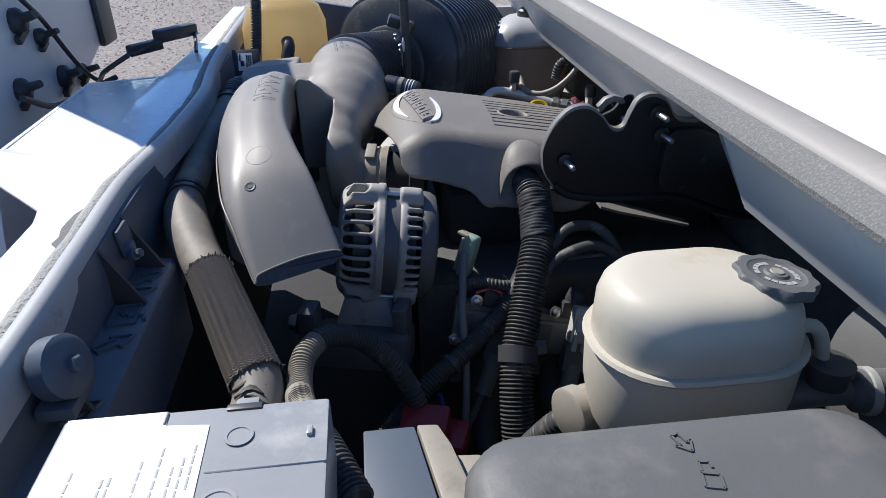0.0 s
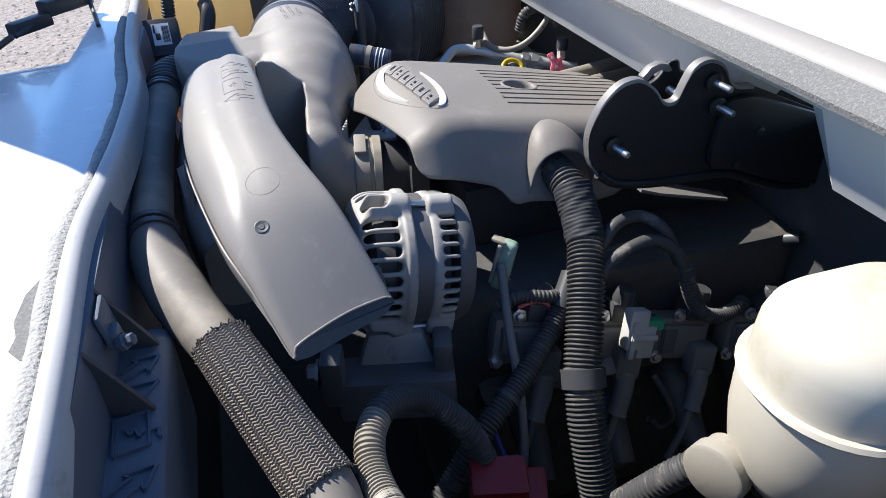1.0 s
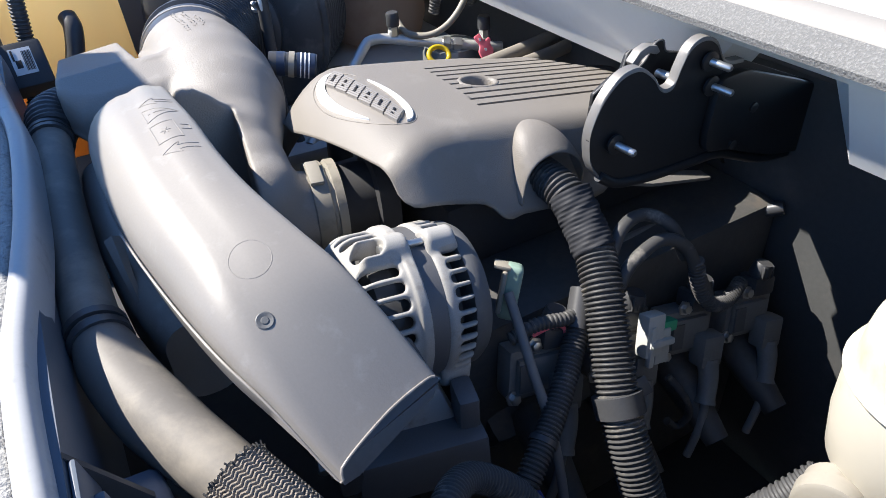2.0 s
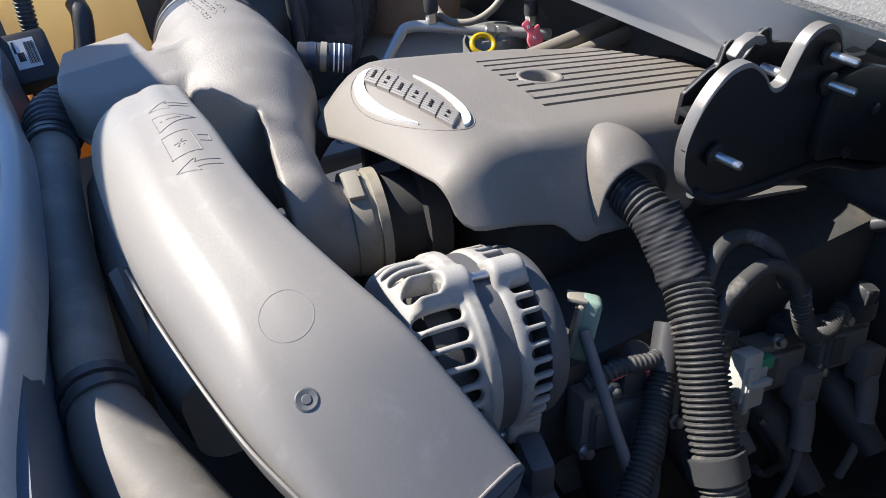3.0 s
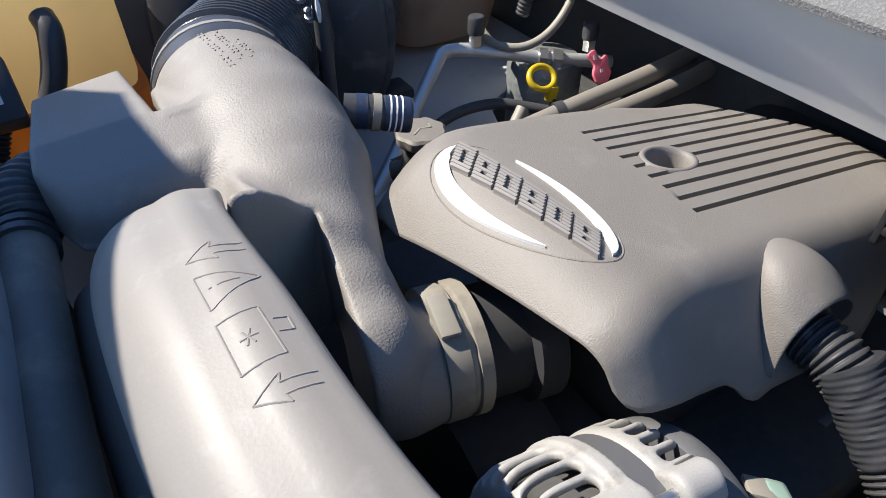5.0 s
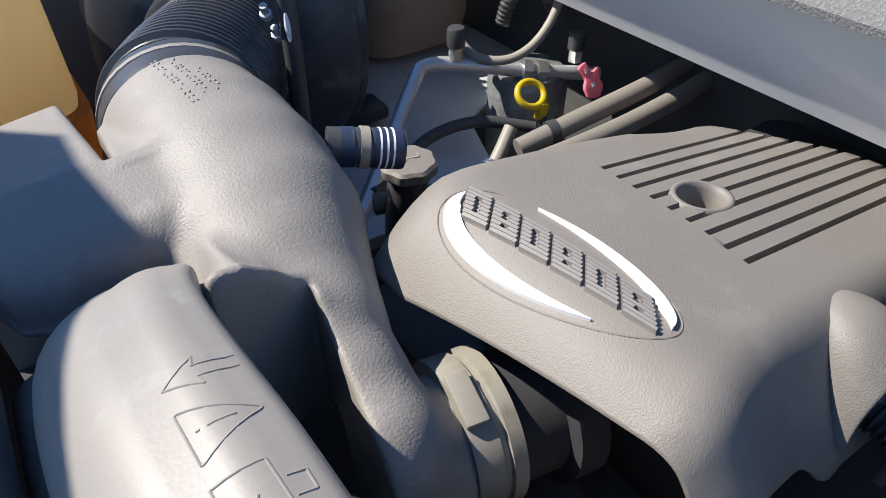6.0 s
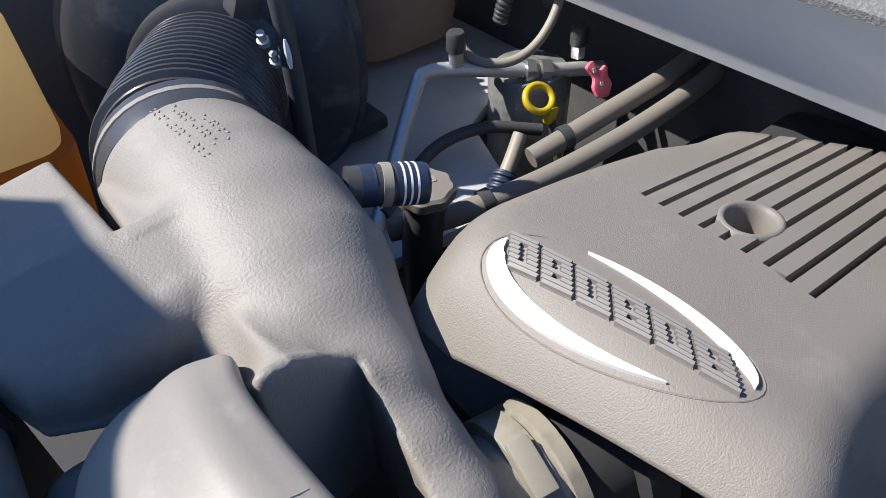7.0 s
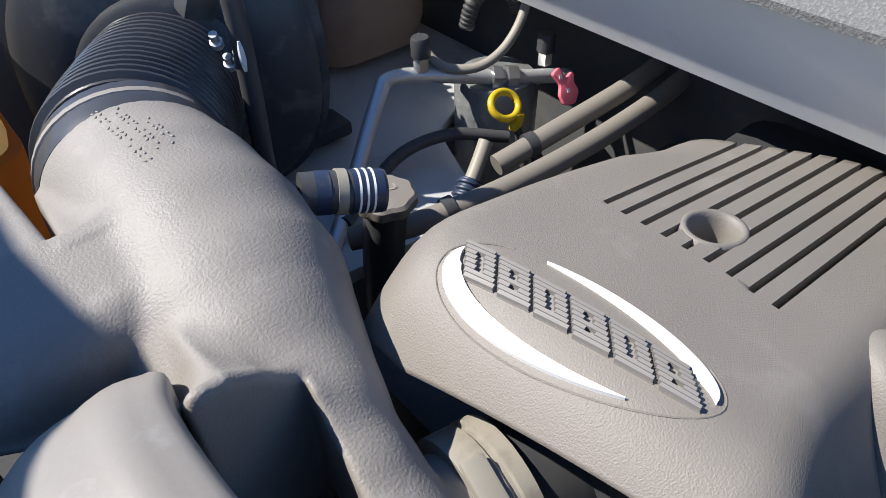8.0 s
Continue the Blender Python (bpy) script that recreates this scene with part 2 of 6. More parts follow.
def spline(pts, step):
    """Points along a smooth curve through pts, about step apart."""
    P = [Vector(p) for p in pts]
    if len(P) == 2:
        dense = [P[0].lerp(P[1], i / 20) for i in range(21)]
    else:
        E = [2 * P[0] - P[1]] + P + [2 * P[-1] - P[-2]]
        dense = []
        for i in range(1, len(E) - 2):
            a, b, c, d = E[i - 1:i + 3]
            for j in range(16):
                t = j / 16
                dense.append(0.5 * (2 * b + (c - a) * t + (2 * a - 5 * b + 4 * c - d) * t * t + (3 * b - a - 3 * c + d) * t ** 3))
        dense.append(P[-1])
    run = [0.0]
    for a, b in zip(dense, dense[1:]):
        run.append(run[-1] + (b - a).length)
    n = max(2, round(run[-1] / step))
    out, k = [], 0
    for i in range(n + 1):
        s = run[-1] * i / n
        while k < len(run) - 2 and run[k + 1] < s:
            k += 1
        f = (s - run[k]) / max(1e-9, run[k + 1] - run[k])
        out.append(dense[k].lerp(dense[k + 1], f))
    return out


def frames(line):
    """Two cross directions at each point of a line, without twist."""
    t = [(b - a).normalized() for a, b in zip(line, line[1:])]
    t.append(t[-1])
    u = t[0].orthogonal().normalized()
    res = []
    for d in t:
        u = (u - d * u.dot(d)).normalized()
        res.append((u, d.cross(u)))
    return res


def tube(pts, r, n=14, step=0.008, cap=True):
    """A pipe through pts; r is a number or a function of the share of its length."""
    line = spline(pts, step)
    fr = frames(line)
    rows = []
    for i, (p, (u, v)) in enumerate(zip(line, fr)):
        q = r(i / (len(line) - 1)) if callable(r) else r
        rows.append([p + q * (math.cos(a) * u + math.sin(a) * v) for a in (2 * math.pi * k / n for k in range(n))])
    return rings(rows, cap=cap)


def corrugated(pts, r, depth, pitch, n=18):
    """A ribbed pipe: square-shouldered rings along a smooth curve."""
    line = spline(pts, pitch / 6)
    fr = frames(line)
    prof = (0, 0.15, 0.9, 1, 0.9, 0.15)
    rows = []
    for i, (p, (u, v)) in enumerate(zip(line, fr)):
        q = r - depth + depth * prof[i % 6]
        rows.append([p + q * (math.cos(a) * u + math.sin(a) * v) for a in (2 * math.pi * k / n for k in range(n))])
    return rings(rows)


def lathe(profile, base, axis, n=32):
    """A turned shape: (radius, height) pairs along axis from base."""
    d = Vector(axis).normalized()
    u = d.orthogonal().normalized()
    v = d.cross(u)
    rows = [[Vector(base) + d * h + max(r, 1e-4) * (math.cos(a) * u + math.sin(a) * v) for a in (2 * math.pi * k / n for k in range(n))] for r, h in profile]
    return rings(rows)


def box(size, m=Matrix(), bevel=0.002, seg=2):
    """A bevelled box about the origin, then moved by m."""
    bm = bmesh.new()
    bmesh.ops.create_cube(bm, size=1)
    bmesh.ops.scale(bm, vec=size, verts=bm.verts[:])
    if bevel:
        bmesh.ops.bevel(bm, geom=bm.edges[:], offset=bevel, segments=seg, affect="EDGES", profile=0.6)
    bm.transform(m)
    return bm


def at(x, y, z, rx=0, ry=0, rz=0):
    return pose(x, y, z, rx, ry, rz)


def prism(poly, depth, m=Matrix(), bevel=0.0):
    """A plate: outline in x, y, thickness down z, moved by m."""
    bm = bmesh.new()
    f = bm.faces.new([bm.verts.new((x, y, 0)) for x, y in poly])
    ext = bmesh.ops.extrude_face_region(bm, geom=[f])
    bmesh.ops.translate(bm, vec=(0, 0, -depth), verts=[e for e in ext["geom"] if isinstance(e, bmesh.types.BMVert)])
    bmesh.ops.recalc_face_normals(bm, faces=bm.faces[:])
    if bevel:
        bmesh.ops.bevel(bm, geom=[e for e in bm.edges if e.calc_face_angle(0) > 0.6], offset=bevel, segments=2, affect="EDGES", profile=0.6)
    bm.transform(m)
    return bm


def join(*bms):
    out = bms[0]
    for b in bms[1:]:
        me = bpy.data.meshes.new("tmp")
        b.to_mesh(me)
        b.free()
        out.from_mesh(me)
        bpy.data.meshes.remove(me)
    return out


def rounded(cx, cy, w, h, r, n=6):
    """Outline of a rounded rectangle."""
    out = []
    for qx, qy, a0 in ((1, 1, 0), (-1, 1, 90), (-1, -1, 180), (1, -1, 270)):
        for k in range(n + 1):
            a = radians(a0 + 90 * k / n)
            out.append((cx + qx * (w / 2 - r) + r * math.cos(a), cy + qy * (h / 2 - r) + r * math.sin(a)))
    return out


def smoothstep(a, b, x):
    t = min(1, max(0, (x - a) / (b - a)))
    return t * t * (3 - 2 * t)


def lerp_table(table, x):
    """Smooth reading of a table of (x, value, ...) rows."""
    if x <= table[0][0]:
        return table[0][1:]
    for a, b in zip(table, table[1:]):
        if x <= b[0]:
            t = (x - a[0]) / (b[0] - a[0])
            return tuple(p + (q - p) * t for p, q in zip(a[1:], b[1:]))
    return table[-1][1:]


def round_poly(pts, r, n=5):
    """An outline with its corners rounded; r is one radius or one for each corner."""
    out = []
    k = len(pts)
    for i in range(k):
        a, b, c = Vector(pts[i - 1]), Vector(pts[i]), Vector(pts[(i + 1) % k])
        q = r[i] if isinstance(r, (list, tuple)) else r
        u, w = (a - b), (c - b)
        q = min(q, u.length * 0.45, w.length * 0.45)
        s, e = b + u.normalized() * q, b + w.normalized() * q
        for j in range(n + 1):
            t = j / n
            out.append(tuple((1 - t) ** 2 * s + 2 * t * (1 - t) * b + t * t * e))
    return out


def bolt(name, p, axis, r, parent, stud=0.0, mat=None):
    d = Vector(axis).normalized()
    bm = lathe([(r * 1.45, 0), (r * 1.45, r * 0.35), (r, r * 0.4), (r, r * 1.2), (r * 0.8, r * 1.4)], p, d, 6 if not stud else 12)
    if stud:
        bm = join(bm, lathe([(r * 0.6, 0), (r * 0.6, stud), (r * 0.4, stud + r * 0.3)], p, d, 12))
    return part(name, bm, mat or STEEL, parent)


def wire(name, pts, r, mat, label, category="wire"):
    return one(name, tube(pts, r, 14, 0.006), mat, label, category)


# ---- ground and truck structure ----
bm = bmesh.new()
bmesh.ops.create_grid(bm, x_segments=60, y_segments=60, size=300)
one("ground", bm, GROUND, "dry tan gravel ground beside the truck", "ground", kind="structure")

stones = bmesh.new()
for k in range(2600):
    px, py = random.uniform(-3.6, -0.9), random.uniform(2.6, 10.5)
    s = random.uniform(0.004, 0.013) * (1 + py * 0.06)
    vs = [stones.verts.new((px + s * a * random.uniform(0.7, 1.2), py + s * b * random.uniform(0.7, 1.2), s * c)) for a, b, c in ((1, 0, 0.05), (0.3, 0.9, 0.05), (-0.8, 0.6, 0.05), (-0.8, -0.6, 0.05), (0.3, -0.9, 0.05), (0.1, 0.1, 0.7))]
    for i in range(5):
        stones.faces.new((vs[i], vs[(i + 1) % 5], vs[5]))
one("pebbles", stones, PEBBLE, "loose pale pebbles scattered on the gravel", "pebbles", kind="stuff", smooth=20)

# bay floor and walls; the floor's black stands in for shade below everything
one("firewall", box((0.03, 2.2, 0.75), at(0.615, 1.1, 0.72), 0.004), DARK, "black sound-deadening mat on the firewall", "firewall", kind="structure")
one("bay_floor", box((1.25, 2.2, 0.02), at(0.0, 1.1, 0.42), 0.004), PIT, "floor below the engine, near-black in place of deep shade", "bay floor", kind="structure")
# unseen wall added to stop bounced light; its black is put-in shade
one("inner_fender_near", box((1.3, 0.03, 1.0), at(0.15, 0.055, 0.60), 0.004), PIT, "unseen inner fender wall behind the battery, blackened to cut bounced light", "inner fender", kind="structure")
one("inner_fender_far", box((0.62, 0.02, 0.62), at(0.32, 2.02, 0.80), 0.004), APRON, "grey-white painted inner fender wall", "inner fender", kind="structure")

one("inner_fender_corner", prism([(-0.30, 0.4), (0.10, 0.4), (0.10, 1.12), (-0.12, 1.16), (-0.27, 1.08), (-0.30, 1.05)], 0.02, Matrix(((1, 0, 0, 0), (0, 0, -1, 1.93), (0, 1, 0, 0), (0, 0, 0, 1))), 0.004), SHROUD, "dark plastic inner fender panel behind the reservoir", "inner fender", kind="structure")
# cowl: one pressed profile along the truck's width
prof = [(0.478, 1.079), (0.4315, 1.176), (0.422, 1.187), (0.413, 1.196), (0.417, 1.207), (0.430, 1.216), (0.450, 1.221), (0.472, 1.219),
        (0.486, 1.217), (0.520, 1.221), (0.560, 1.231), (0.60, 1.236), (0.640, 1.239), (0.640, 1.233), (0.600, 1.229), (0.56, 1.210), (0.56, 1.050)]
cowl = thing("cowl", "white painted cowl with slotted vents below the windscreen", "cowl", (0.6, 1.1, 1.2), kind="structure")
COWLY = (0.1, 0.5, 1.0, 1.5, 2.1)
part("front_panel", rings([[Vector((x, y, max(z, 1.05 + 0.113 * smoothstep(0.70, 0.712, y) * smoothstep(0.93, 0.86, y)))) for x, z in prof] for y in (0.1, 0.5, 0.70, 0.712, 0.78, 0.86, 0.895, 0.93, 1.2, 1.6, 2.1)]), COWLW, cowl)
roll = [(0.4265, 1.208)] + [(0.4515 + 0.025 * math.cos(radians(a)), 1.2145 + 0.0135 * math.sin(radians(a))) for a in range(180, -1, -15)] + [(0.4765, 1.210)]
part("rolled_lip", rings([[Vector((x, y, z)) for x, z in roll] for y in COWLY]), ROLL, cowl, "dusty beige rounded lip")
part("crease", rings([[Vector((x, y, z)) for x, z in ((0.545, 1.224), (0.556, 1.2335), (0.563, 1.2345), (0.575, 1.2335), (0.580, 1.225))] for y in COWLY]), COWLW, cowl)
part("rear_panel", rings([[Vector((x, y, z)) for x, z in ((0.775, 1.241), (1.05, 1.26), (1.05, 1.25), (0.775, 1.231))] for y in (0.1, 2.1)]), COWLW, cowl)
# solid dark plate stands in for the shade under the slats
part("plenum", box((0.15, 2.0, 0.01), at(0.708, 1.1, 1.185), 0.002), DARK, cowl, "dark plate for the shaded hollow below the vent slots")
slat = part("slat", box((0.146, 0.0155, 0.006), at(0, 0, 0), 0.0015, 1), COWLW, cowl)
slat.matrix_basis = at(0.7075, 0.2, 1.2365)
for i in range(1, 94):
    piece("slat", slat, at(0.7075, 0.2 + 0.0195 * i, 1.2365, 0, -0.6, 0), cowl)
strip = [(0.4085, 1.1905), (0.4075, 1.1975), (0.413, 1.2060), (0.421, 1.2128), (0.4285, 1.2175), (0.431, 1.2085), (0.420, 1.199), (0.414, 1.189)]
cseal = thing("cowl_seal", "pebbled grey rubber seal along the cowl edge", "seal", (0.42, 1.1, 1.2), kind="structure")
part("strip", rings([[Vector((x, y, z)) for x, z in strip] for y in (0.1, 0.6, 1.1, 1.6, 2.1)]), SEALG, cseal)
part("edge_bead", tube([(0.4315, 0.1, 1.2125), (0.4315, 1.1, 1.2125), (0.4315, 2.1, 1.2125)], 0.0015, 8, 0.1), ROLL, cseal, "thin pale bead")
# out of view; added to hold back sky light from the cab side
one("windscreen", rings([[Vector((x, y, z)) for x, z in ((1.03, 1.262), (1.62, 2.05), (1.65, 2.03), (1.06, 1.255))] for y in (0.10, 2.1)]), GLASS, "unseen dark sloping windscreen above the cowl, added to block sky light", "windscreen", kind="structure")
one("wiper_pivot", join(box((0.05, 0.03, 0.02), at(0.93, 1.25, 1.255, 0, 0, 20), 0.006), tube([(0.93, 1.25, 1.262), (0.99, 1.18, 1.275), (1.05, 0.9, 1.28)], 0.007)), BLACK,
    "black windscreen wiper arm on the cowl", "wiper")

# front panel over the radiator
plate = [(-0.262, 0.10), (-0.262, 2.12), (-0.33, 2.12), (-0.335, 1.58), (-0.345, 1.34), (-0.36, 1.315), (-0.466, 1.30), (-0.466, 0.93), (-0.42, 0.82), (-0.37, 0.765),
         (-0.343, 0.735), (-0.335, 0.70), (-0.335, 0.60), (-0.36, 0.53), (-0.466, 0.45), (-0.466, 0.10)]
panel = thing("front_panel", "white painted radiator support panel, part in shade", "body panel", (-0.35, 0.9, 1.12))
part("plate", prism(plate, 0.004, at(0, 0, 1.121), 0.0015), WHITE, panel)
part("flange", prism([(-0.470, 0.95), (-0.466, 1.30), (-0.345, 1.33), (-0.345, 1.336), (-0.472, 1.306), (-0.476, 0.95)], 0.05, at(0, 0, 1.1205)), WHITE, panel)
step_line = [(-0.466, 0.915, 0), (-0.38, 0.872, 0), (-0.290, 0.832, 0), (-0.268, 0.822, 0)]
part("pressed_step", rings([[Vector((p.x, p.y + d, 1.1205 + h)) for d, h in ((0.040, 0), (0.014, 0.0075), (0.008, 0.0085), (0.003, 0.0075), (-0.010, 0.0005), (-0.010, -0.001))] for p in spline(step_line, 0.02)]), WHITE, panel)
edge = [(-0.254, 0.1), (-0.254, 0.45), (-0.258, 0.62), (-0.263, 0.78), (-0.252, 0.90), (-0.244, 1.0), (-0.240, 1.17), (-0.252, 1.30), (-0.262, 1.46), (-0.268, 1.8), (-0.268, 2.1)]
seal = thing("hood_seal", "grey rubber hood seal with a crumbling pale edge", "seal", (-0.255, 1.0, 1.12))
part("bulb", tube([(x - 0.016, y, 1.122) for x, y in edge], lambda s: 0.0092 + 0.0012 * math.sin(97 * s) * math.sin(41 * s), 12, 0.006), SEALP, seal, "crumbling pale grey sealant bead")
line = spline([(x, y, 1.1315) for x, y in edge], 0.02)
part("lip", rings([[p + Vector(q) for q in ((-0.009, 0, -0.003), (-0.007, 0, 0.003), (-0.002, 0, 0.0055), (0.004, 0, 0.0045), (0.008, 0, 0.001), (0.010, 0, -0.007), (0.0115, 0, -0.020), (0.012, 0, -0.036), (0.009, 0, -0.036), (0.007, 0, -0.010), (0.0, 0, -0.006))] for p in line]), SEALL, seal, "smooth grey rubber lip")
patch = [(-0.272, 0.63), (-0.271, 0.80), (-0.280, 0.79), (-0.288, 0.765), (-0.286, 0.74), (-0.296, 0.715), (-0.298, 0.68), (-0.293, 0.66), (-0.295, 0.645), (-0.285, 0.632)]
part("bare_patch", prism(patch, 0.0015, at(0, 0, 1.1222)), SEALG, panel, "patch of crumbling grey sealant")

# radiator shroud wall under the seal
shroud = thing("radiator_shroud", "dark moulded plastic radiator shroud with raised arrows, skylit blue in its colour", "shroud", (-0.23, 0.8, 1.0))
wall = [(-0.246, 1.120), (-0.243, 1.10), (-0.243, 1.03), (-0.238, 0.955), (-0.242, 0.94), (-0.262, 0.94), (-0.262, 1.12)]
part("wall", rings([[Vector((x, y, z)) for x, z in wall] for y in (0.25, 0.6, 0.9, 1.2, 1.5)]), SHROUD, shroud)
ledge = [(-0.250, 1.062), (-0.242, 1.056), (-0.209, 1.0525), (-0.2045, 1.049), (-0.203, 1.043), (-0.203, 0.95), (-0.22, 0.94), (-0.25, 0.94)]
part("ledge", rings([[Vector((x + dx, y, z - dz)) for x, z in ledge] for y, dx, dz in ((0.25, 0, 0), (0.5, 0, 0), (0.715, 0, 0), (0.735, -0.003, 0.004), (0.745, -0.006, 0.02))]), SHROUD, shroud, "flat marked ledge")
# core coloured near-black for the shade behind the wall
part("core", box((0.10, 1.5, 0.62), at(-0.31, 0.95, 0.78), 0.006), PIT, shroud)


def stroke(pts, w, h, place, up):
    """A raised stroke along pts of a surface."""
    rows = []
    line = [Vector(p) for p in pts]
    out = None
    for a, b in zip(line, line[1:]):
        d = Vector((b - a)).normalized()
        s = Vector((-d.y, d.x)) * w / 2
        quad = [a + s, b + s, b - s, a - s]
        lo = [place(*q) for q in quad]
        hi = [p + up * h for p in lo]
        bm = bmesh.new()
        v = [bm.verts.new(p - up * 0.001) for p in lo] + [bm.verts.new(p) for p in hi]
        for f in ((4, 5, 6, 7), (0, 1, 5, 4), (1, 2, 6, 5), (2, 3, 7, 6), (3, 0, 4, 7)):
            bm.faces.new([v[i] for i in f])
        out = bm if out is None else join(out, bm)
    return out


def sketch_arrow(o, d, size):
    """Outline of an arrow from o along d."""
    o, d = Vector(o), Vector(d).normalized()
    s = Vector((-d.y, d.x))
    q = [o + s * 0.16 * size, o + d * 0.55 * size + s * 0.16 * size, o + d * 0.5 * size + s * 0.36 * size, o + d * size,
         o + d * 0.5 * size - s * 0.36 * size, o + d * 0.55 * size - s * 0.16 * size, o - s * 0.16 * size]
    return q + [q[0]]


# marks lie flat on the ledge


def mark(x, y):
    return Vector((x, y, 1.0563 - (x + 0.242) * 0.106))


def flat_arrow(a, b, w):
    a, b = Vector(a), Vector(b)
    d = b - a
    s = Vector((-d.y, d.x)).normalized() * w
    q = [a + s * 0.45, a + d * 0.55 + s * 0.45, a + d * 0.5 + s, b, a + d * 0.5 - s, a + d * 0.55 - s * 0.45, a - s * 0.45]
    return [tuple(p) for p in q + [q[0]]]


UPZ = Vector((0, 0, 1))
for a, b in (((-0.2395, 0.668), (-0.2115, 0.692)), ((-0.2375, 0.545), (-0.209, 0.572)), ((-0.2375, 0.45), (-0.209, 0.475))):
    part("raised_arrow", stroke(flat_arrow(a, b, 0.011), 0.0019, 0.0022, mark, UPZ), SHROUD, shroud)
part("raised_triangle", stroke([(-0.240, 0.655), (-0.2105, 0.660), (-0.222, 0.641), (-0.240, 0.655)], 0.0019, 0.0022, mark, UPZ), SHROUD, shroud)
part("raised_square", stroke([(-0.2405, 0.620), (-0.2165, 0.627), (-0.2145, 0.592), (-0.2385, 0.585), (-0.2405, 0.620)], 0.0019, 0.0022, mark, UPZ), SHROUD, shroud)
part("raised_mark", stroke([(-0.233, 0.611), (-0.228, 0.603), (-0.226, 0.610), (-0.222, 0.601), (-0.2195, 0.606)], 0.0019, 0.0022, mark, UPZ), SHROUD, shroud)
part("raised_mark", stroke([(-0.2145, 0.606), (-0.2085, 0.607), (-0.2085, 0.599), (-0.206, 0.599)], 0.0019, 0.0022, mark, UPZ), SHROUD, shroud)
# ribs that stand square off the wall, between wall and ledge; black paints their shade
for y0 in (0.626, 0.705, 0.46):
    tri = [Vector((-0.2455, y0, 1.120)), Vector((-0.2455, y0, 1.052)), Vector((-0.2115, y0, 1.054))]
    part("gusset", rings([tri, [p + Vector((0, 0.004, 0.001)) for p in tri]]), BLACK, shroud, "triangular gusset, its shade put in as black")
part("clip", join(box((0.005, 0.034, 0.034), at(-0.240, 0.688, 1.100, 0, -8, 0), 0.0025), box((0.012, 0.016, 0.016), at(-0.236, 0.680, 1.092, 0, -8, 0), 0.003),
                  lathe([(0.0075, 0), (0.0075, 0.005), (0.005, 0.006), (0.005, 0.012), (0.003, 0.013)], (-0.232, 0.674, 1.088), (0.9, -0.2, 0.3), 6)), SHROUD, shroud, "push clip with a nut")
bumper = thing("rubber_bumper", "round rubber hood bumper with a hex bolt", "bumper", (-0.2, 0.45, 1.1))
part("cushion", lathe([(0.020, -0.012), (0.026, -0.008), (0.026, 0.008), (0.020, 0.012)], (-0.222, 0.452, 1.108), (0.8, -0.2, 0.25), 20), SHROUD, bumper)
bolt("bolt", (-0.213, 0.450, 1.111), (0.8, -0.2, 0.25), 0.007, bumper, mat=SHROUD)
part("stalk", box((0.03, 0.05, 0.012), at(-0.225, 0.452, 1.08), 0.003), SHROUD, bumper)

# raised hood beyond the front panel, tipped forward
hood = thing("tilted_hood", "white tilt-forward hood standing open, inner side in shade", "hood", (-0.75, 1.5, 0.9))
HX = -0.62


def shade_from(p):
    """Where the sun's ray to p passes the hood's plane."""
    k = (p[0] - HX) / -SUN.x
    return HX, p[1] + SUN.y * k, p[2] + SUN.z * k


rim = [shade_from(p)[1:] for p in ((-0.47, 1.189, 1.12), (-0.27, 0.955, 1.12), (-0.17, 0.82, 1.09), (-0.155, 1.07, 1.16), (-0.088, 1.22, 1.125), (-0.10, 1.36, 1.125), (-0.20, 1.50, 1.12), (-0.34, 1.58, 1.12))]
out = [(1.05, 0.55), (1.15, 0.90)] + rim + [(1.965, 1.175), (1.88, 1.10), (1.65, 1.03), (1.60, 0.90), (1.55, 0.55)]
part("inner_panel", prism(out, 0.03, Matrix(((0, 0, 1, HX), (1, 0, 0, 0), (0, 1, 0, 0), (0, 0, 0, 1))), 0.004), HOODIN, hood)
part("lamp_pocket", box((0.02, 0.10, 0.12), at(HX + 0.006, 1.88, 1.14, 0, 0, 0), 0.01), BLACK, hood, "dark lamp pocket")
for y, z, s in ((1.42, 1.215, 0.05), (1.50, 1.17, 0.035), (1.36, 1.10, 0.045), (1.56, 1.075, 0.05), (1.66, 1.06, 0.04)):
    part("lamp_socket", join(lathe([(s * 0.5, 0), (s * 0.45, 0.012), (s * 0.2, 0.02), (s * 0.16, 0.05)], (HX + 0.002, y, z), (1, -0.3, 0.3), 14), box((0.012, s, s * 0.3), at(HX + 0.008, y, z - s * 0.5, 20), 0.003)), BLACK, hood, "black bulb socket")
part("hinge_leg", box((0.05, 0.08, 0.62), at(HX - 0.03, 1.3, 0.30), 0.01), BLOCK, hood)
wire("lamp_wire", [(HX + 0.02, 1.36, 1.30), (HX + 0.03, 1.43, 1.24), (HX + 0.02, 1.50, 1.20), (HX + 0.03, 1.58, 1.10), (HX + 0.05, 1.62, 1.05), (-0.50, 1.48, 1.10), (-0.44, 1.46, 1.135)], 0.005, BLACK, "black lamp wire hanging from the hood")
wire("lamp_wire", [(HX + 0.03, 1.30, 1.10), (HX + 0.03, 1.42, 1.05), (HX + 0.04, 1.55, 1.04), (-0.52, 1.60, 1.06)], 0.006, BLACK, "black lamp wire hanging from the hood")
plug = thing("lamp_plug", "black wire plug hanging in front of the panel", "plug", (-0.4, 1.6, 1.12))
part("body", box((0.022, 0.08, 0.022), at(-0.425, 1.53, 1.135, 0, 0, -35), 0.004), BLACK, plug)
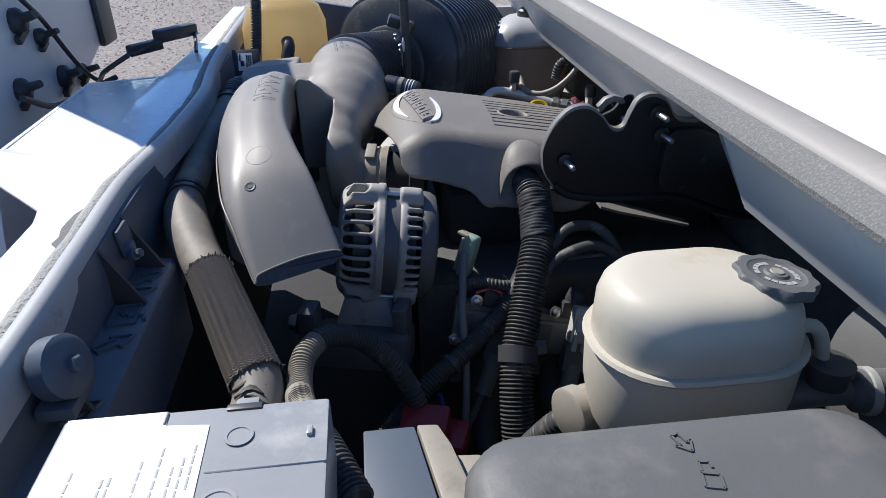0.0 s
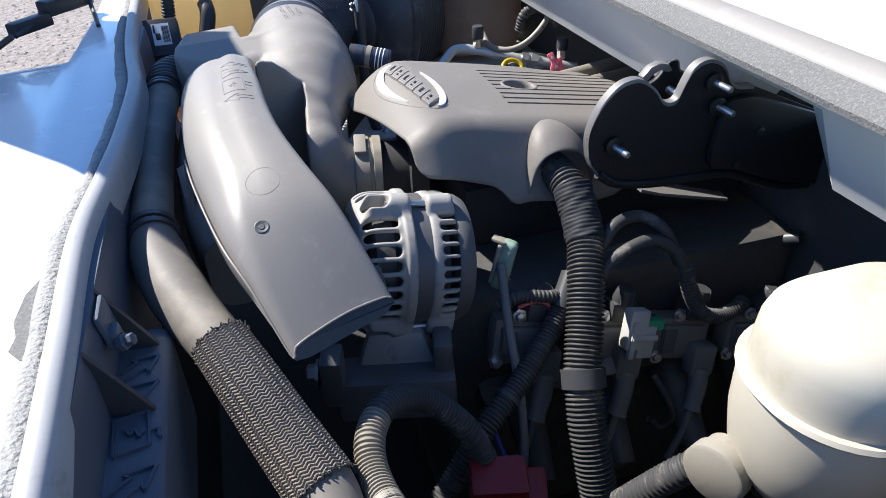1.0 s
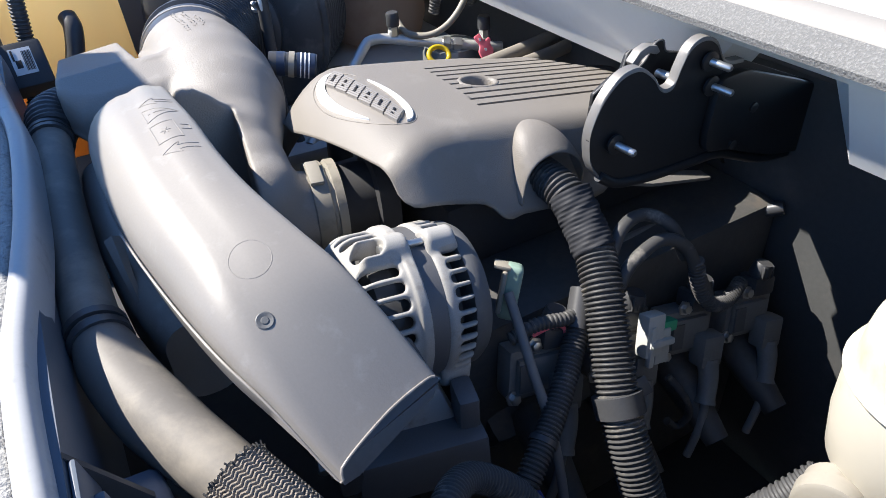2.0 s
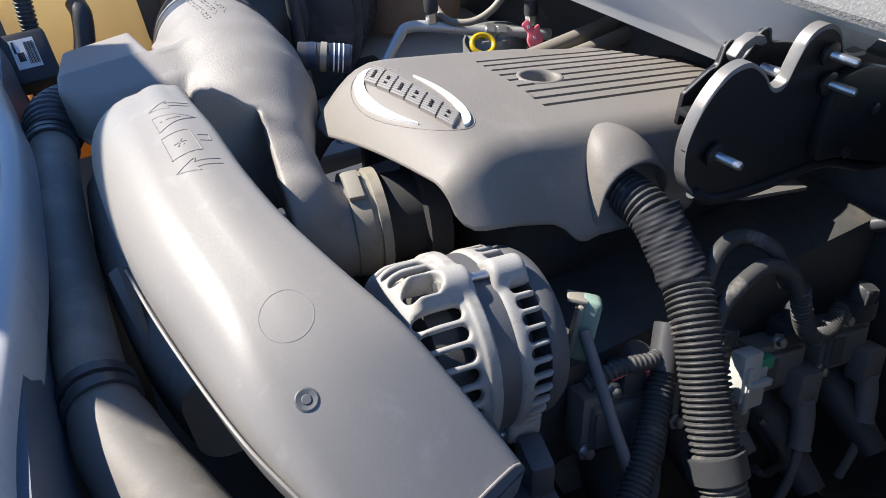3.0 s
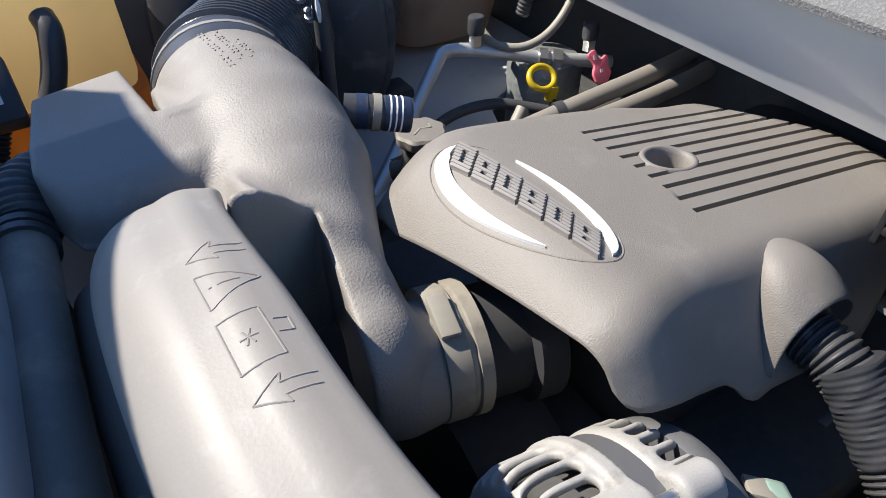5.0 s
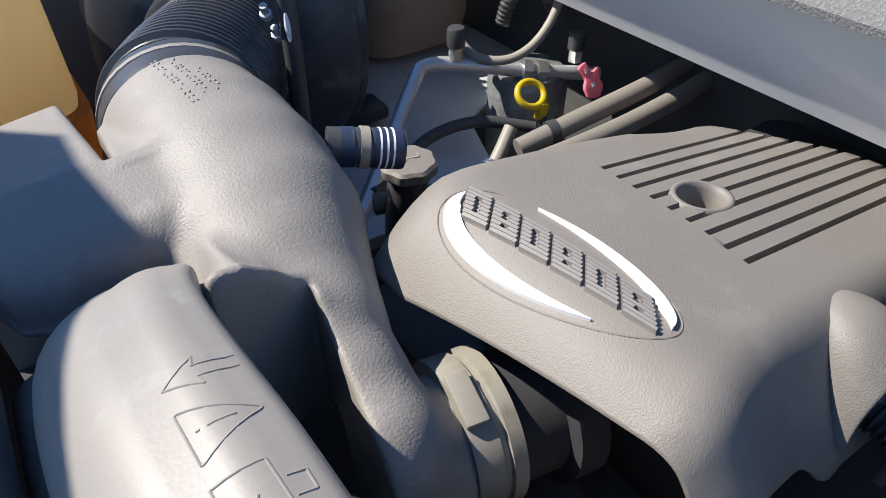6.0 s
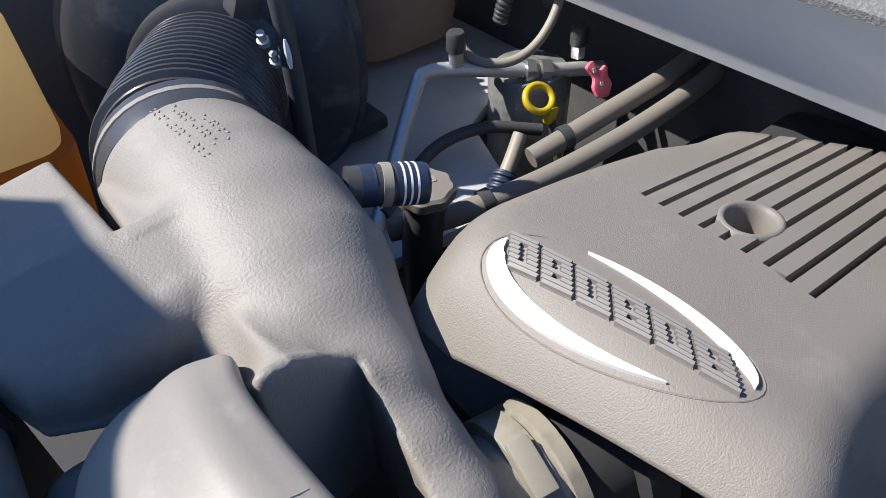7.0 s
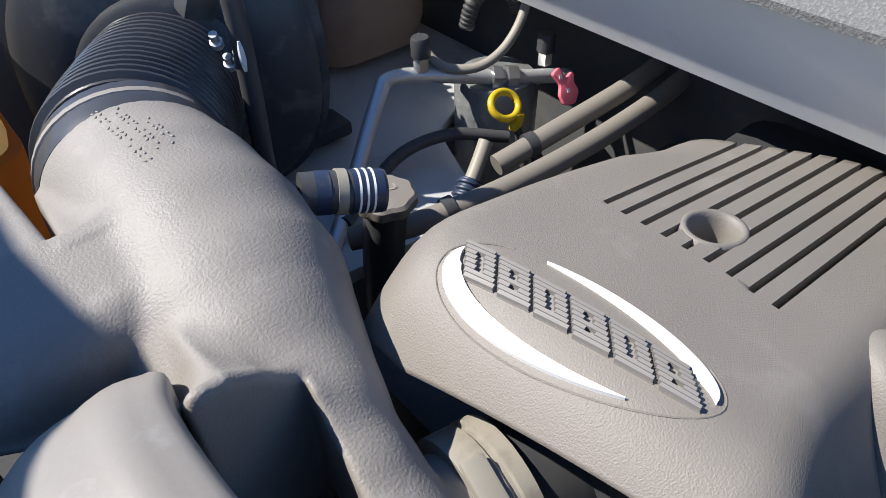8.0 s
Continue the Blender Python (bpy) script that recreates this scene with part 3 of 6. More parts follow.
part("body", box((0.03, 0.10, 0.026), at(-0.375, 1.60, 1.150, 0, 0, -38), 0.005), BLACK, plug)
part("strap", tube([(-0.44, 1.48, 1.13), (-0.40, 1.565, 1.142), (-0.35, 1.64, 1.155), (-0.335, 1.60, 1.135), (-0.32, 1.52, 1.124)], 0.004, 8), BLACK, plug)

# ---- intake moulding ----
intake = thing("intake_duct", "beige moulded plastic air intake with a domed chamber and raised symbols", "air duct", (-0.08, 1.1, 1.05))
# y, left x, right x, top z, depth, roll at the left edge
DUCTROW = [(1.188, -0.118, -0.080, 1.085, 0.05, 0.02), (1.184, -0.140, -0.080, 1.108, 0.06, 0.03), (1.172, -0.158, -0.078, 1.130, 0.075, 0.04), (1.150, -0.172, -0.080, 1.150, 0.09, 0.048), (1.12, -0.178, -0.086, 1.166, 0.10, 0.054),
           (1.07, -0.180, -0.087, 1.176, 0.10, 0.055), (1.0, -0.179, -0.083, 1.179, 0.095, 0.055),
           (0.93, -0.1745, -0.080, 1.175, 0.09, 0.05), (0.87, -0.1665, -0.073, 1.169, 0.085, 0.045), (0.81, -0.155, -0.058, 1.158, 0.08, 0.04),
           (0.76, -0.142, -0.041, 1.140, 0.06, 0.026), (0.72, -0.124, -0.027, 1.112, 0.04, 0.014), (0.672, -0.102, -0.008, 1.068, 0.016, 0.005)]


def duct_section(y, xl, xr, zt, depth, roll, slope, tilt, skew):
    """Ring of a duct cut: crowned top, soft left shoulder, crisp right edge."""
    w = xr - xl
    pts = [(xl + roll * (1 - math.cos(radians(90 * k / 8))), -roll * (1 - math.sin(radians(90 * k / 8)))) for k in range(9)]
    for k in range(1, 5):
        s = k / 5
        pts.append((xl + roll + (w - roll - 0.011) * s, 0.004 * math.sin(math.pi * s)))
    for k in range(5):
        a = radians(90 * k / 4)
        pts.append((xr - 0.011 + 0.011 * math.sin(a), -0.011 * (1 - math.cos(a))))
    pts += [(xr, -depth * 0.6), (xr - 0.01, -depth), (xl + 0.012, -depth), (xl, -depth * 0.8)]
    c, s = math.cos(slope), math.sin(slope)
    mid = (xl + xr) / 2
    return [Vector((x, y - h * s + skew * (x - mid) / w, zt + h * c + tilt * (x - mid) / w)) for x, h in pts]


rows = []
for i, (y, xl, xr, zt, dp, ro) in enumerate(DUCTROW):
    a, b = DUCTROW[max(0, i - 1)], DUCTROW[min(len(DUCTROW) - 1, i + 1)]
    slope = math.atan2(b[3] - a[3], a[0] - b[0]) * (0.75 if i > 5 else 0.0)
    end = smoothstep(0.82, 0.67, y)
    rows.append(duct_section(y, xl, xr, zt, dp, ro, slope, 0.008 * end, 0.036 * end))


def between(rw, sub):
    """Rows filled in smoothly along a skin."""
    res = []
    for i in range(len(rw) - 1):
        A, B, C, D = rw[max(0, i - 1)], rw[i], rw[i + 1], rw[min(len(rw) - 1, i + 2)]
        for k in range(sub):
            t = k / sub
            res.append([0.5 * (2 * q + (r - p) * t + (2 * p - 5 * q + 4 * r - s) * t * t + (3 * q - p - 3 * r + s) * t ** 3) for p, q, r, s in zip(A, B, C, D)])
    return res + [rw[-1]]


fine = between(rows, 4)
snorkel = part("snorkel", rings([[p.lerp(sum(fine[0], Vector()) / len(fine[0]), 0.9) for p in fine[0]]] + fine, cap=False), DUCT, intake, smooth=75)
mouth = [p.lerp(sum(rows[-1], Vector()) / len(rows[-1]), 0.05) + Vector((0, 0.004, 0.003)) for p in rows[-1]]
# closed black plug stands in for the shade inside the open end
part("mouth", rings([rows[-1], mouth, [p + Vector((0, 0.030, 0.010)) for p in mouth]]), BLACK, intake, "black plug for the shaded duct mouth")
lipline = [r[0] + Vector((-0.0025, 0, -0.004)) for r in rows[7:]] + [rows[-1][k] + Vector((0, -0.001, -0.0005)) for k in (5, 9, 11, 13, 15)]
part("lip", tube(lipline, 0.0011, 8, 0.004), DUCT, intake, "thin pale moulded lip")
low_row = [(1.213, -0.200, -0.12, 1.060), (1.205, -0.2015, -0.12, 1.064), (1.15, -0.2045, -0.12, 1.064), (1.08, -0.2055, -0.12, 1.064), (1.02, -0.203, -0.12, 1.062), (0.96, -0.198, -0.12, 1.058), (0.91, -0.188, -0.12, 1.052), (0.88, -0.178, -0.12, 1.042)]
part("lower_shell", rings([[Vector((x, y, z)) for x, z in rounded((xl + xr) / 2, zt - 0.045, xr - xl, 0.09, 0.025)] for y, xl, xr, zt in low_row]), DUCT, intake)

part("rib", rings([[Vector(p) for p in ((x - w, y, z), (x, y, z + 0.004), (x + w, y, z), (x, y, z - 0.02))] for x, y, z, w in ((-0.186, 0.985, 1.085, 0.008), (-0.185, 0.955, 1.062, 0.005), (-0.182, 0.915, 1.035, 0.002))]), DUCT, intake)


bpy.context.view_layer.update()


def duct_top(x, y):
    """A point on the duct's upper face."""
    hit, place, normal, face = snorkel.ray_cast(Vector((x, y, 2)), Vector((0, 0, -1)))
    return place if hit else Vector((x, y, 1.1))


UP = Vector((0, 0, 1))


def bead(pts, r=0.0007, close=False):
    """A fine moulded line on the duct, half sunk into it."""
    pts = [Vector(p) for p in pts] + ([Vector(pts[0])] if close else [])
    out = None
    for a, b in zip(pts, pts[1:]):
        k = max(2, round((b - a).length / 0.003))
        bm = tube([duct_top(*a.lerp(b, i / k)) - UP * r * 0.25 for i in range(k + 1)], r, 6, 0.003)
        out = bm if out is None else join(out, bm)
    return out


def duct_arrow(x, y):
    return [(x, y + 0.0035), (x - 0.017, y + 0.0035), (x - 0.0155, y + 0.0085), (x - 0.031, y), (x - 0.0155, y - 0.0085), (x - 0.017, y - 0.0035), (x, y - 0.0035)]


for v in (1.041, 0.936):
    part("raised_arrow", bead(duct_arrow(-0.093, v)), DUCT, intake)
part("raised_triangle", bead(round_poly([(-0.124, 1.027), (-0.093, 1.011), (-0.123, 0.998)], 0.002, 3), close=True), DUCT, intake)
part("raised_mark", bead([(-0.115, 1.0125), (-0.104, 1.0115)]), DUCT, intake)
part("raised_mark", bead([(-0.1195, 1.0130), (-0.1180, 1.0128)]), DUCT, intake)
part("raised_square", bead([(-0.124, 0.988), (-0.103, 0.987), (-0.101, 0.954), (-0.123, 0.953)], close=True), DUCT, intake)
part("raised_mark", join(bead([(-0.1175, 0.9705), (-0.1085, 0.9705)]), bead([(-0.115, 0.975), (-0.111, 0.966)]), bead([(-0.111, 0.975), (-0.115, 0.966)])), DUCT, intake)
part("raised_mark", bead([(-0.0995, 0.977), (-0.092, 0.977), (-0.092, 0.968), (-0.0995, 0.968)]), DUCT, intake)
part("moulding_ring", bead([(-0.101 + 0.0155 * math.cos(a / 24 * 6.2832), 0.785 + 0.0155 * math.sin(a / 24 * 6.2832)) for a in range(24)], 0.0003, True), DUCT, intake)
pv, pn = snorkel.ray_cast(Vector((-0.109, 0.741, 2)), Vector((0, 0, -1)))[1:3]
part("push_rivet", lathe([(0.0066, -0.002), (0.0066, 0.0004), (0.0058, 0.0008), (0.0030, 0.0001), (0.0024, 0.0008), (0.001, 0.0008)], pv, pn, 18), GREY, intake, "grey plastic push rivet")

# chamber, neck, web and side box are one moulding: blended solids, skinned together
def ball_chain(P, stations):
    """Distance to a bar of changing radius through stations of (point, radius)."""
    best = None
    for (a, ra), (b, rb) in zip(stations, stations[1:]):
        a, b = np.array(a, np.float32), np.array(b, np.float32)
        d = b - a
        t = np.clip(((P - a) @ d) / (d @ d), 0, 1)
        q = np.linalg.norm(P - a - t[..., None] * d, axis=-1) - (ra + (rb - ra) * t)
        best = q if best is None else blend(best, q, 0.012)
    return best


def blend(a, b, k):
    """Union with a fillet of about k."""
    h = np.maximum(k - np.abs(a - b), 0) / k
    return np.minimum(a, b) - h * h * k / 4


def carve(a, b, k):
    """Intersection with an edge rounded by about k."""
    h = np.maximum(k - np.abs(a - b), 0) / k
    return np.maximum(a, b) + h * h * k / 4


def outline_distance(X, Y, pts):
    """Signed distance to a closed outline in the plane."""
    best, inside = np.full(X.shape, 9.0), np.zeros(X.shape, bool)
    for (ax, ay), (bx, by) in zip(pts, pts[1:] + pts[:1]):
        dx, dy = bx - ax, by - ay
        t = np.clip(((X - ax) * dx + (Y - ay) * dy) / (dx * dx + dy * dy), 0, 1)
        best = np.minimum(best, np.hypot(X - ax - t * dx, Y - ay - t * dy))
        if ay != by:
            inside ^= ((ay > Y) != (by > Y)) & (X < (bx - ax) * (Y - ay) / (by - ay) + ax)
    return np.where(inside, -best, best)


def skin(field, low, high, step):
    """The zero surface of field over a box, as a bmesh of quads."""
    n = [int(round((h - l) / step)) + 1 for l, h in zip(low, high)]
    ax = [l + step * np.arange(k) for l, k in zip(low, n)]
    F = field(np.stack(np.meshgrid(*ax, indexing="ij"), -1).astype(np.float32)).astype(np.float64)
    S = F < 0
    total, count = np.zeros([k - 1 for k in n] + [3]), np.zeros([k - 1 for k in n])
    corners = [(i, j, k) for i in (0, 1) for j in (0, 1) for k in (0, 1)]

    def shifted(A, o):
        return A[o[0]:n[0] - 1 + o[0], o[1]:n[1] - 1 + o[1], o[2]:n[2] - 1 + o[2]]

    for p in corners:
        for axis in range(3):
            if p[axis]:
                continue
            q = tuple(1 if i == axis else p[i] for i in range(3))
            f0, f1 = shifted(F, p), shifted(F, q)
            cross = (f0 < 0) != (f1 < 0)
            t = np.where(cross, f0 / np.where(cross, f0 - f1, 1), 0)
            for i in range(3):
                total[..., i] += np.where(cross, p[i] + (t if i == axis else 0), 0)
            count += cross
    live = count > 0
    index = np.full(live.shape, -1)
    index[live] = np.arange(live.sum())
    cells = np.argwhere(live)
    places = np.array(low) + (cells + total[live] / count[live][:, None]) * step
    quads = []
    for axis in range(3):
        o = [0, 0, 0]
        o[axis] = 1
        A, B = S[:n[0] - o[0], :n[1] - o[1], :n[2] - o[2]], S[o[0]:, o[1]:, o[2]:]
        u, w = (axis + 1) % 3, (axis + 2) % 3
        E = np.argwhere(A != B)
        E = E[(E[:, u] > 0) & (E[:, u] < n[u] - 1) & (E[:, w] > 0) & (E[:, w] < n[w] - 1)]
        ring = []
        for du, dw in ((-1, -1), (0, -1), (0, 0), (-1, 0)):
            c = E.copy()
            c[:, u] += du
            c[:, w] += dw
            ring.append(index[c[:, 0], c[:, 1], c[:, 2]])
        quads.append(np.stack(ring, 1))
    me = bpy.data.meshes.new("tmp")
    me.from_pydata(places.tolist(), [], np.concatenate(quads).tolist())
    bm = bmesh.new()
    bm.from_mesh(me)
    bpy.data.meshes.remove(me)
    return bm


DOME = [((-0.008, 1.405, 1.086), 0.068), ((-0.008, 1.385, 1.086), 0.071), ((-0.007, 1.34, 1.083), 0.075), ((-0.006, 1.29, 1.077), 0.0745), ((-0.006, 1.24, 1.071), 0.070), ((-0.011, 1.205, 1.066), 0.059)]
SHOULDER = [((-0.012, 1.29, 1.072), 0.066), ((-0.027, 1.22, 1.070), 0.060), ((-0.030, 1.18, 1.068), 0.058), ((-0.028, 1.152, 1.064), 0.054)]
NECK = [((-0.016, 1.165, 1.066), 0.044), ((-0.022, 1.127, 1.070), 0.040), ((-0.026, 1.09, 1.056), 0.040), ((-0.029, 1.054, 1.040), 0.0435), ((-0.006, 1.052, 1.000), 0.045), ((0.022, 1.054, 0.999), 0.0455), ((0.045, 1.053, 1.0), 0.046)]
SIDE = [(-0.097, 1.446), (-0.181, 1.428), (-0.192, 1.27), (-0.176, 1.226), (-0.15, 1.212), (-0.078, 1.211), (-0.045, 1.216), (-0.045, 1.298), (-0.091, 1.298)]


def ramp(a, b, x):
    t = np.clip((x - a) / (b - a), 0, 1)
    return t * t * (3 - 2 * t)


def intake_solid(P):
    x, y, z = P[..., 0], P[..., 1], P[..., 2]
    body = blend(ball_chain(P, DOME), ball_chain(P, SHOULDER), 0.034)
    body = blend(body, ball_chain(P, NECK), 0.018)
    # web: narrow lip, then a run down into the chamber
    front = 1.1275 - 0.18 * (-0.023 - x)
    lip = np.interp(x, [-0.10, -0.085, -0.061, -0.044, -0.024, -0.01, 0.01], [1.158, 1.159, 1.153, 1.139, 1.1155, 1.098, 1.070])
    back = y - front - 0.007
    top = lip - 0.002 * ramp(-0.003, 0.007, back) - (0.42 + 0.9 * ramp(-0.062, -0.080, x)) * np.maximum(0, back)
    web = carve((z - top) * 0.8, np.maximum(np.maximum(-0.083 - x, x - 0.008), np.maximum(y - 1.19, front - 0.01 - y)), 0.010)
    web = np.maximum(web, 1.0 - z)
    body = blend(body, web, 0.014)
    # pocket beside the snorkel: flat walls with crisp upper edges
    wall = -0.0235 - 0.143 * (1.127 - y)
    pocket = carve(x - wall, y - front, 0.006)
    body = carve(body, -pocket, 0.0045)
    # side box with a sloping lid and a soft front
    flat = outline_distance(x, y, SIDE)
    lid = 1.121 + 0.142 * (1.446 - y) - 0.30 * np.maximum(0, 1.296 - y) - 0.06 * np.maximum(0, -0.10 - x)
    soft = 0.007 + 0.022 * ramp(1.27, 1.22, y)
    h = np.maximum(soft - np.abs(flat - (z - lid)), 0) / soft
    side = np.maximum(np.maximum(flat, z - lid) + h * h * soft / 4, 1.078 - z)
    rim = np.maximum(flat - 0.0022, np.abs(z - 1.081) - 0.003)
    side = np.minimum(side, rim)
    flange = outline_distance(x, y, [(-0.086, 1.285), (-0.0815, 1.39), (-0.02, 1.40), (-0.02, 1.285)])
    flange = np.maximum(carve(flange, z - (1.1165 + 0.22 * (1.389 - y) + 0.10 * (x + 0.083)), 0.004), 1.045 - z)
    body = blend(body, flange, 0.006)
    return blend(body, side, 0.007)


chamber = part("chamber", skin(intake_solid, (-0.206, 0.968, 0.935), (0.082, 1.46, 1.19), 0.0025), GRAINED, intake, "leather-grained domed chamber", smooth=70)
part("column", box((0.05, 0.03, 0.14), at(-0.092, 1.232, 1.0, 0, 0, 12), 0.012), DUCT, intake)
# moulded print on the dome: rows of small raised dashes
bpy.context.view_layer.update()
for x0, y0, x1, y1, n in ((-0.026, 1.402, -0.020, 1.310, 15), (-0.013, 1.381, -0.009, 1.316, 12), (-0.002, 1.354, 0.002, 1.317, 7)):
    for j in range(n):
        s = j / (n - 1)
        q = Vector((x0 + (x1 - x0) * s, y0 + (y1 - y0) * s, 0))
        q.z = chamber.ray_cast(Vector((q.x, q.y, 2)), Vector((0, 0, -1)))[1].z + 0.0001
        for e in (0.0, 0.0036):
            if (j * 7 + int(e * 1000)) % 5:
                part("raised_print", box((0.0016, 0.0030, 0.0012), Matrix.Translation(q + Vector((e, 0.001 * (j % 2), -e * (q.x + 0.007) / 0.077))) @ Euler((0, 0, (j % 3 - 1) * 0.5)).to_matrix().to_4x4(), 0.0004, 1), DUCT, intake)
# throttle clamp
clamp = thing("hose_clamp", "pale worn band clamp on the throttle pipe", "clamp", (0.055, 1.04, 1.0))
part("band", lathe([(0.0495, -0.013), (0.0545, -0.013), (0.055, -0.011), (0.055, 0.006), (0.0525, 0.008), (0.0525, 0.011), (0.0555, 0.012), (0.0555, 0.022), (0.049, 0.022)], (0.037, 1.055, 1.0), (1, -0.16, -0.05), 40), CREAM, clamp)
part("tab", box((0.016, 0.036, 0.006), at(0.032, 1.042, 1.0545, 16, 3, -9), 0.002), CREAM, clamp)
# shadow of the engine cover is put into the flange's black
part("throttle_body", lathe([(0.047, 0), (0.047, 0.035), (0.058, 0.037), (0.058, 0.06)], (0.060, 1.051, 0.999), (1, -0.16, -0.05), 32), PIT, clamp, "throttle body flange, blackened for the cover's shadow")

# bellows and air cleaner
ax = Vector((0.50, 0.86, -0.12)).normalized()
b0 = Vector((-0.008, 1.395, 1.086))
bell = thing("bellows_hose", "black ribbed rubber air hose with clamps", "hose", b0)
part("cuff", lathe([(0.069, -0.010), (0.073, -0.010), (0.075, 0.0), (0.075, 0.03), (0.071, 0.032)], b0 + Vector((0, -0.004, 0)), (0.25, 1, 0), 40), BELLOW, bell)
part("clamp_band", lathe([(0.0740, 0), (0.0757, 0.001), (0.0757, 0.007), (0.0740, 0.008)], b0 + Vector((0.002, 0.008, 0)), (0.25, 1, 0), 40), GRAINED, bell, "pale beige collar ring")
part("ribs", corrugated([b0 + Vector((0.006, 0.026, 0)), b0 + Vector((0.03, 0.075, -0.008)), b0 + Vector((0.06, 0.125, -0.016)), b0 + Vector((0.095, 0.18, -0.025))], 0.079, 0.0075, 0.0125, 44), BELLOW, bell)
end = b0 + Vector((0.095, 0.18, -0.025))
part("end_cuff", lathe([(0.082, -0.005), (0.089, 0), (0.089, 0.03), (0.083, 0.034)], end, ax, 44), BLACK, bell)
for q in (0.4, 1.2):
    part("clamp_screw", lathe([(0.006, 0), (0.006, 0.03)], end + Vector((0.07 * math.cos(q) + 0.02, 0.0, 0.075 * math.sin(q))), (0.2, -0.3, 1), 10), STEEL, bell)
drum = thing("air_cleaner", "large ribbed black plastic air cleaner housing with soft corners", "air filter", end + ax * 0.2)
side = ax.cross(Vector((0, 0, 1))).normalized()
rise = side.cross(ax)


def squarish(r, h, n=64):
    """A ring with soft square corners about the air cleaner's axis."""
    out = []
    for k in range(n):
        a = 2 * math.pi * k / n
        c, t = math.cos(a), math.sin(a)
        q = r / (abs(c) ** 2.5 + abs(t) ** 2.5) ** (1 / 2.5)
        out.append(end + ax * h + side * c * q * 1.0 + rise * t * q * 0.98)
    return out


part("housing", rings([squarish(r, h) for r, h in ((0.085, 0.02), (0.140, 0.026), (0.153, 0.034), (0.155, 0.05), (0.155, 0.40), (0.13, 0.415), (0.05, 0.42))]), CLEANER, drum)
part("front_rim", rings([squarish(r, h) for r, h in ((0.153, 0.046), (0.163, 0.048), (0.163, 0.062), (0.153, 0.064))], cap=False), CLEANER, drum)
for k in range(14):
    part("band_rib", rings([squarish(r, 0.090 + 0.0215 * k + h) for r, h in ((0.153, 0), (0.161, 0.003), (0.161, 0.009), (0.153, 0.012))], cap=False), CLEANER, drum)
part("foot", box((0.06, 0.05, 0.02), at(0.27, 1.60, 0.925), 0.006), BLACK, drum)

# ---- engine cover ----
cover = thing("engine_cover", "taupe plastic engine cover with a white oval emblem and grooved top", "engine cover", (0.3, 1.05, 1.05))
GROOVES = [1.1285 - 0.0166 * k for k in range(9)]
HOLE = (0.268, 1.064)


def cover_top(x):
    z = 1.1185 - 0.168 * (x - 0.12)
    return z - 0.066 * (max(0, 0.125 - x) / 0.085) ** 2 - 0.09 * (max(0, x - 0.46) / 0.15) ** 2


EDGE_DROP = [(0.040, 0.024), (0.042, 0.0315), (0.044, 0.0365), (0.050, 0.0445), (0.058, 0.0495), (0.070, 0.054), (0.09, 0.0585), (0.115, 0.062), (0.142, 0.0665), (0.155, 0.0685), (0.166, 0.071), (0.178, 0.0775), (0.187, 0.087), (0.196, 0.091), (0.215, 0.088)]


def cover_depth(x):
    """How far the near flank hangs down: a round lobe at the nose, a shallow arch, a tongue by the outlet."""
    return lerp_table(EDGE_DROP, x)[0] * (1 - 0.6 * smoothstep(0.31, 0.42, x))


def flank(x, s):
    """Offset out and down along the near flank: a short bend, then a steep plane."""
    bend, R = radians(58), 0.034
    arc = R * bend
    rest = max(0.0, cover_depth(x) - R * (1 - math.cos(bend))) / math.sin(bend)
    d = s * (arc + rest)
    if d < arc:
        return R * math.sin(d / R), R * (1 - math.cos(d / R))
    return R * math.sin(bend) + (d - arc) * math.cos(bend), R * (1 - math.cos(bend)) + (d - arc) * math.sin(bend)


def cover_span(x):
    """Near and far ends of the flat top."""
    return 0.945 + 0.017 * smoothstep(0.05, 0.20, x), 1.152 + 0.012 * smoothstep(0.05, 0.15, x) - 0.02 * smoothstep(0.2, 0.5, x)


def cover_point(x, t):
    """t runs 0..1 over the near flank, 1..2 over the flat top, 2..3 over the far flank."""
    yn, yf = cover_span(x)
    if t <= 1:
        y = yn - flank(x, 1 - t)[0]
    elif t >= 2:
        y = yf + 0.045 * math.sin(radians(90 * (t - 2)))
    else:
        y = yn + (yf - yn) * (t - 1)
    # the nose runs back towards the near side, the rear edge towards the far side
    nx = x + 0.036 * min(1, max(0, (1.13 - y) / 0.23)) * smoothstep(0.20, 0.04, x)
    if nx > 0.31:
        nx = 0.31 + (nx - 0.31) * (0.10 + (1.14 - y) * 0.8) / 0.26
    z = cover_top(nx)
    if t <= 1:
        z -= flank(x, 1 - t)[1]
    elif t >= 2:
        z -= 0.07 * (1 - math.cos(radians(90 * (t - 2))))
    else:
        z += 0.004 * math.sin(math.pi * (t - 1))
        start = 0.228 - (1.130 - y) * 0.02
        r = math.hypot(nx - HOLE[0], (y - HOLE[1]) * 1.25)
        z -= 0.080 * smoothstep(0.0256, 0.0215, r)
        if r > 0.0275:
            for g in GROOVES:
                z -= 0.026 * smoothstep(0.0025, 0.0018, abs(y - g)) * smoothstep(start, start + 0.002, nx)
    return Vector((nx, y, z))


xs = [0.040, 0.042, 0.044, 0.047, 0.050, 0.054, 0.059, 0.065, 0.075, 0.088, 0.10, 0.115, 0.13, 0.142, 0.152, 0.159, 0.166, 0.172, 0.178, 0.183, 0.188, 0.193, 0.199, 0.206] + [0.215 + 0.0022 * k for k in range(10)] + [0.238 + 0.0024 * k for k in range(27)] + [0.31 + 0.02 * k for k in range(14)]
ts = [k / 14 for k in range(14)]
flat = set()
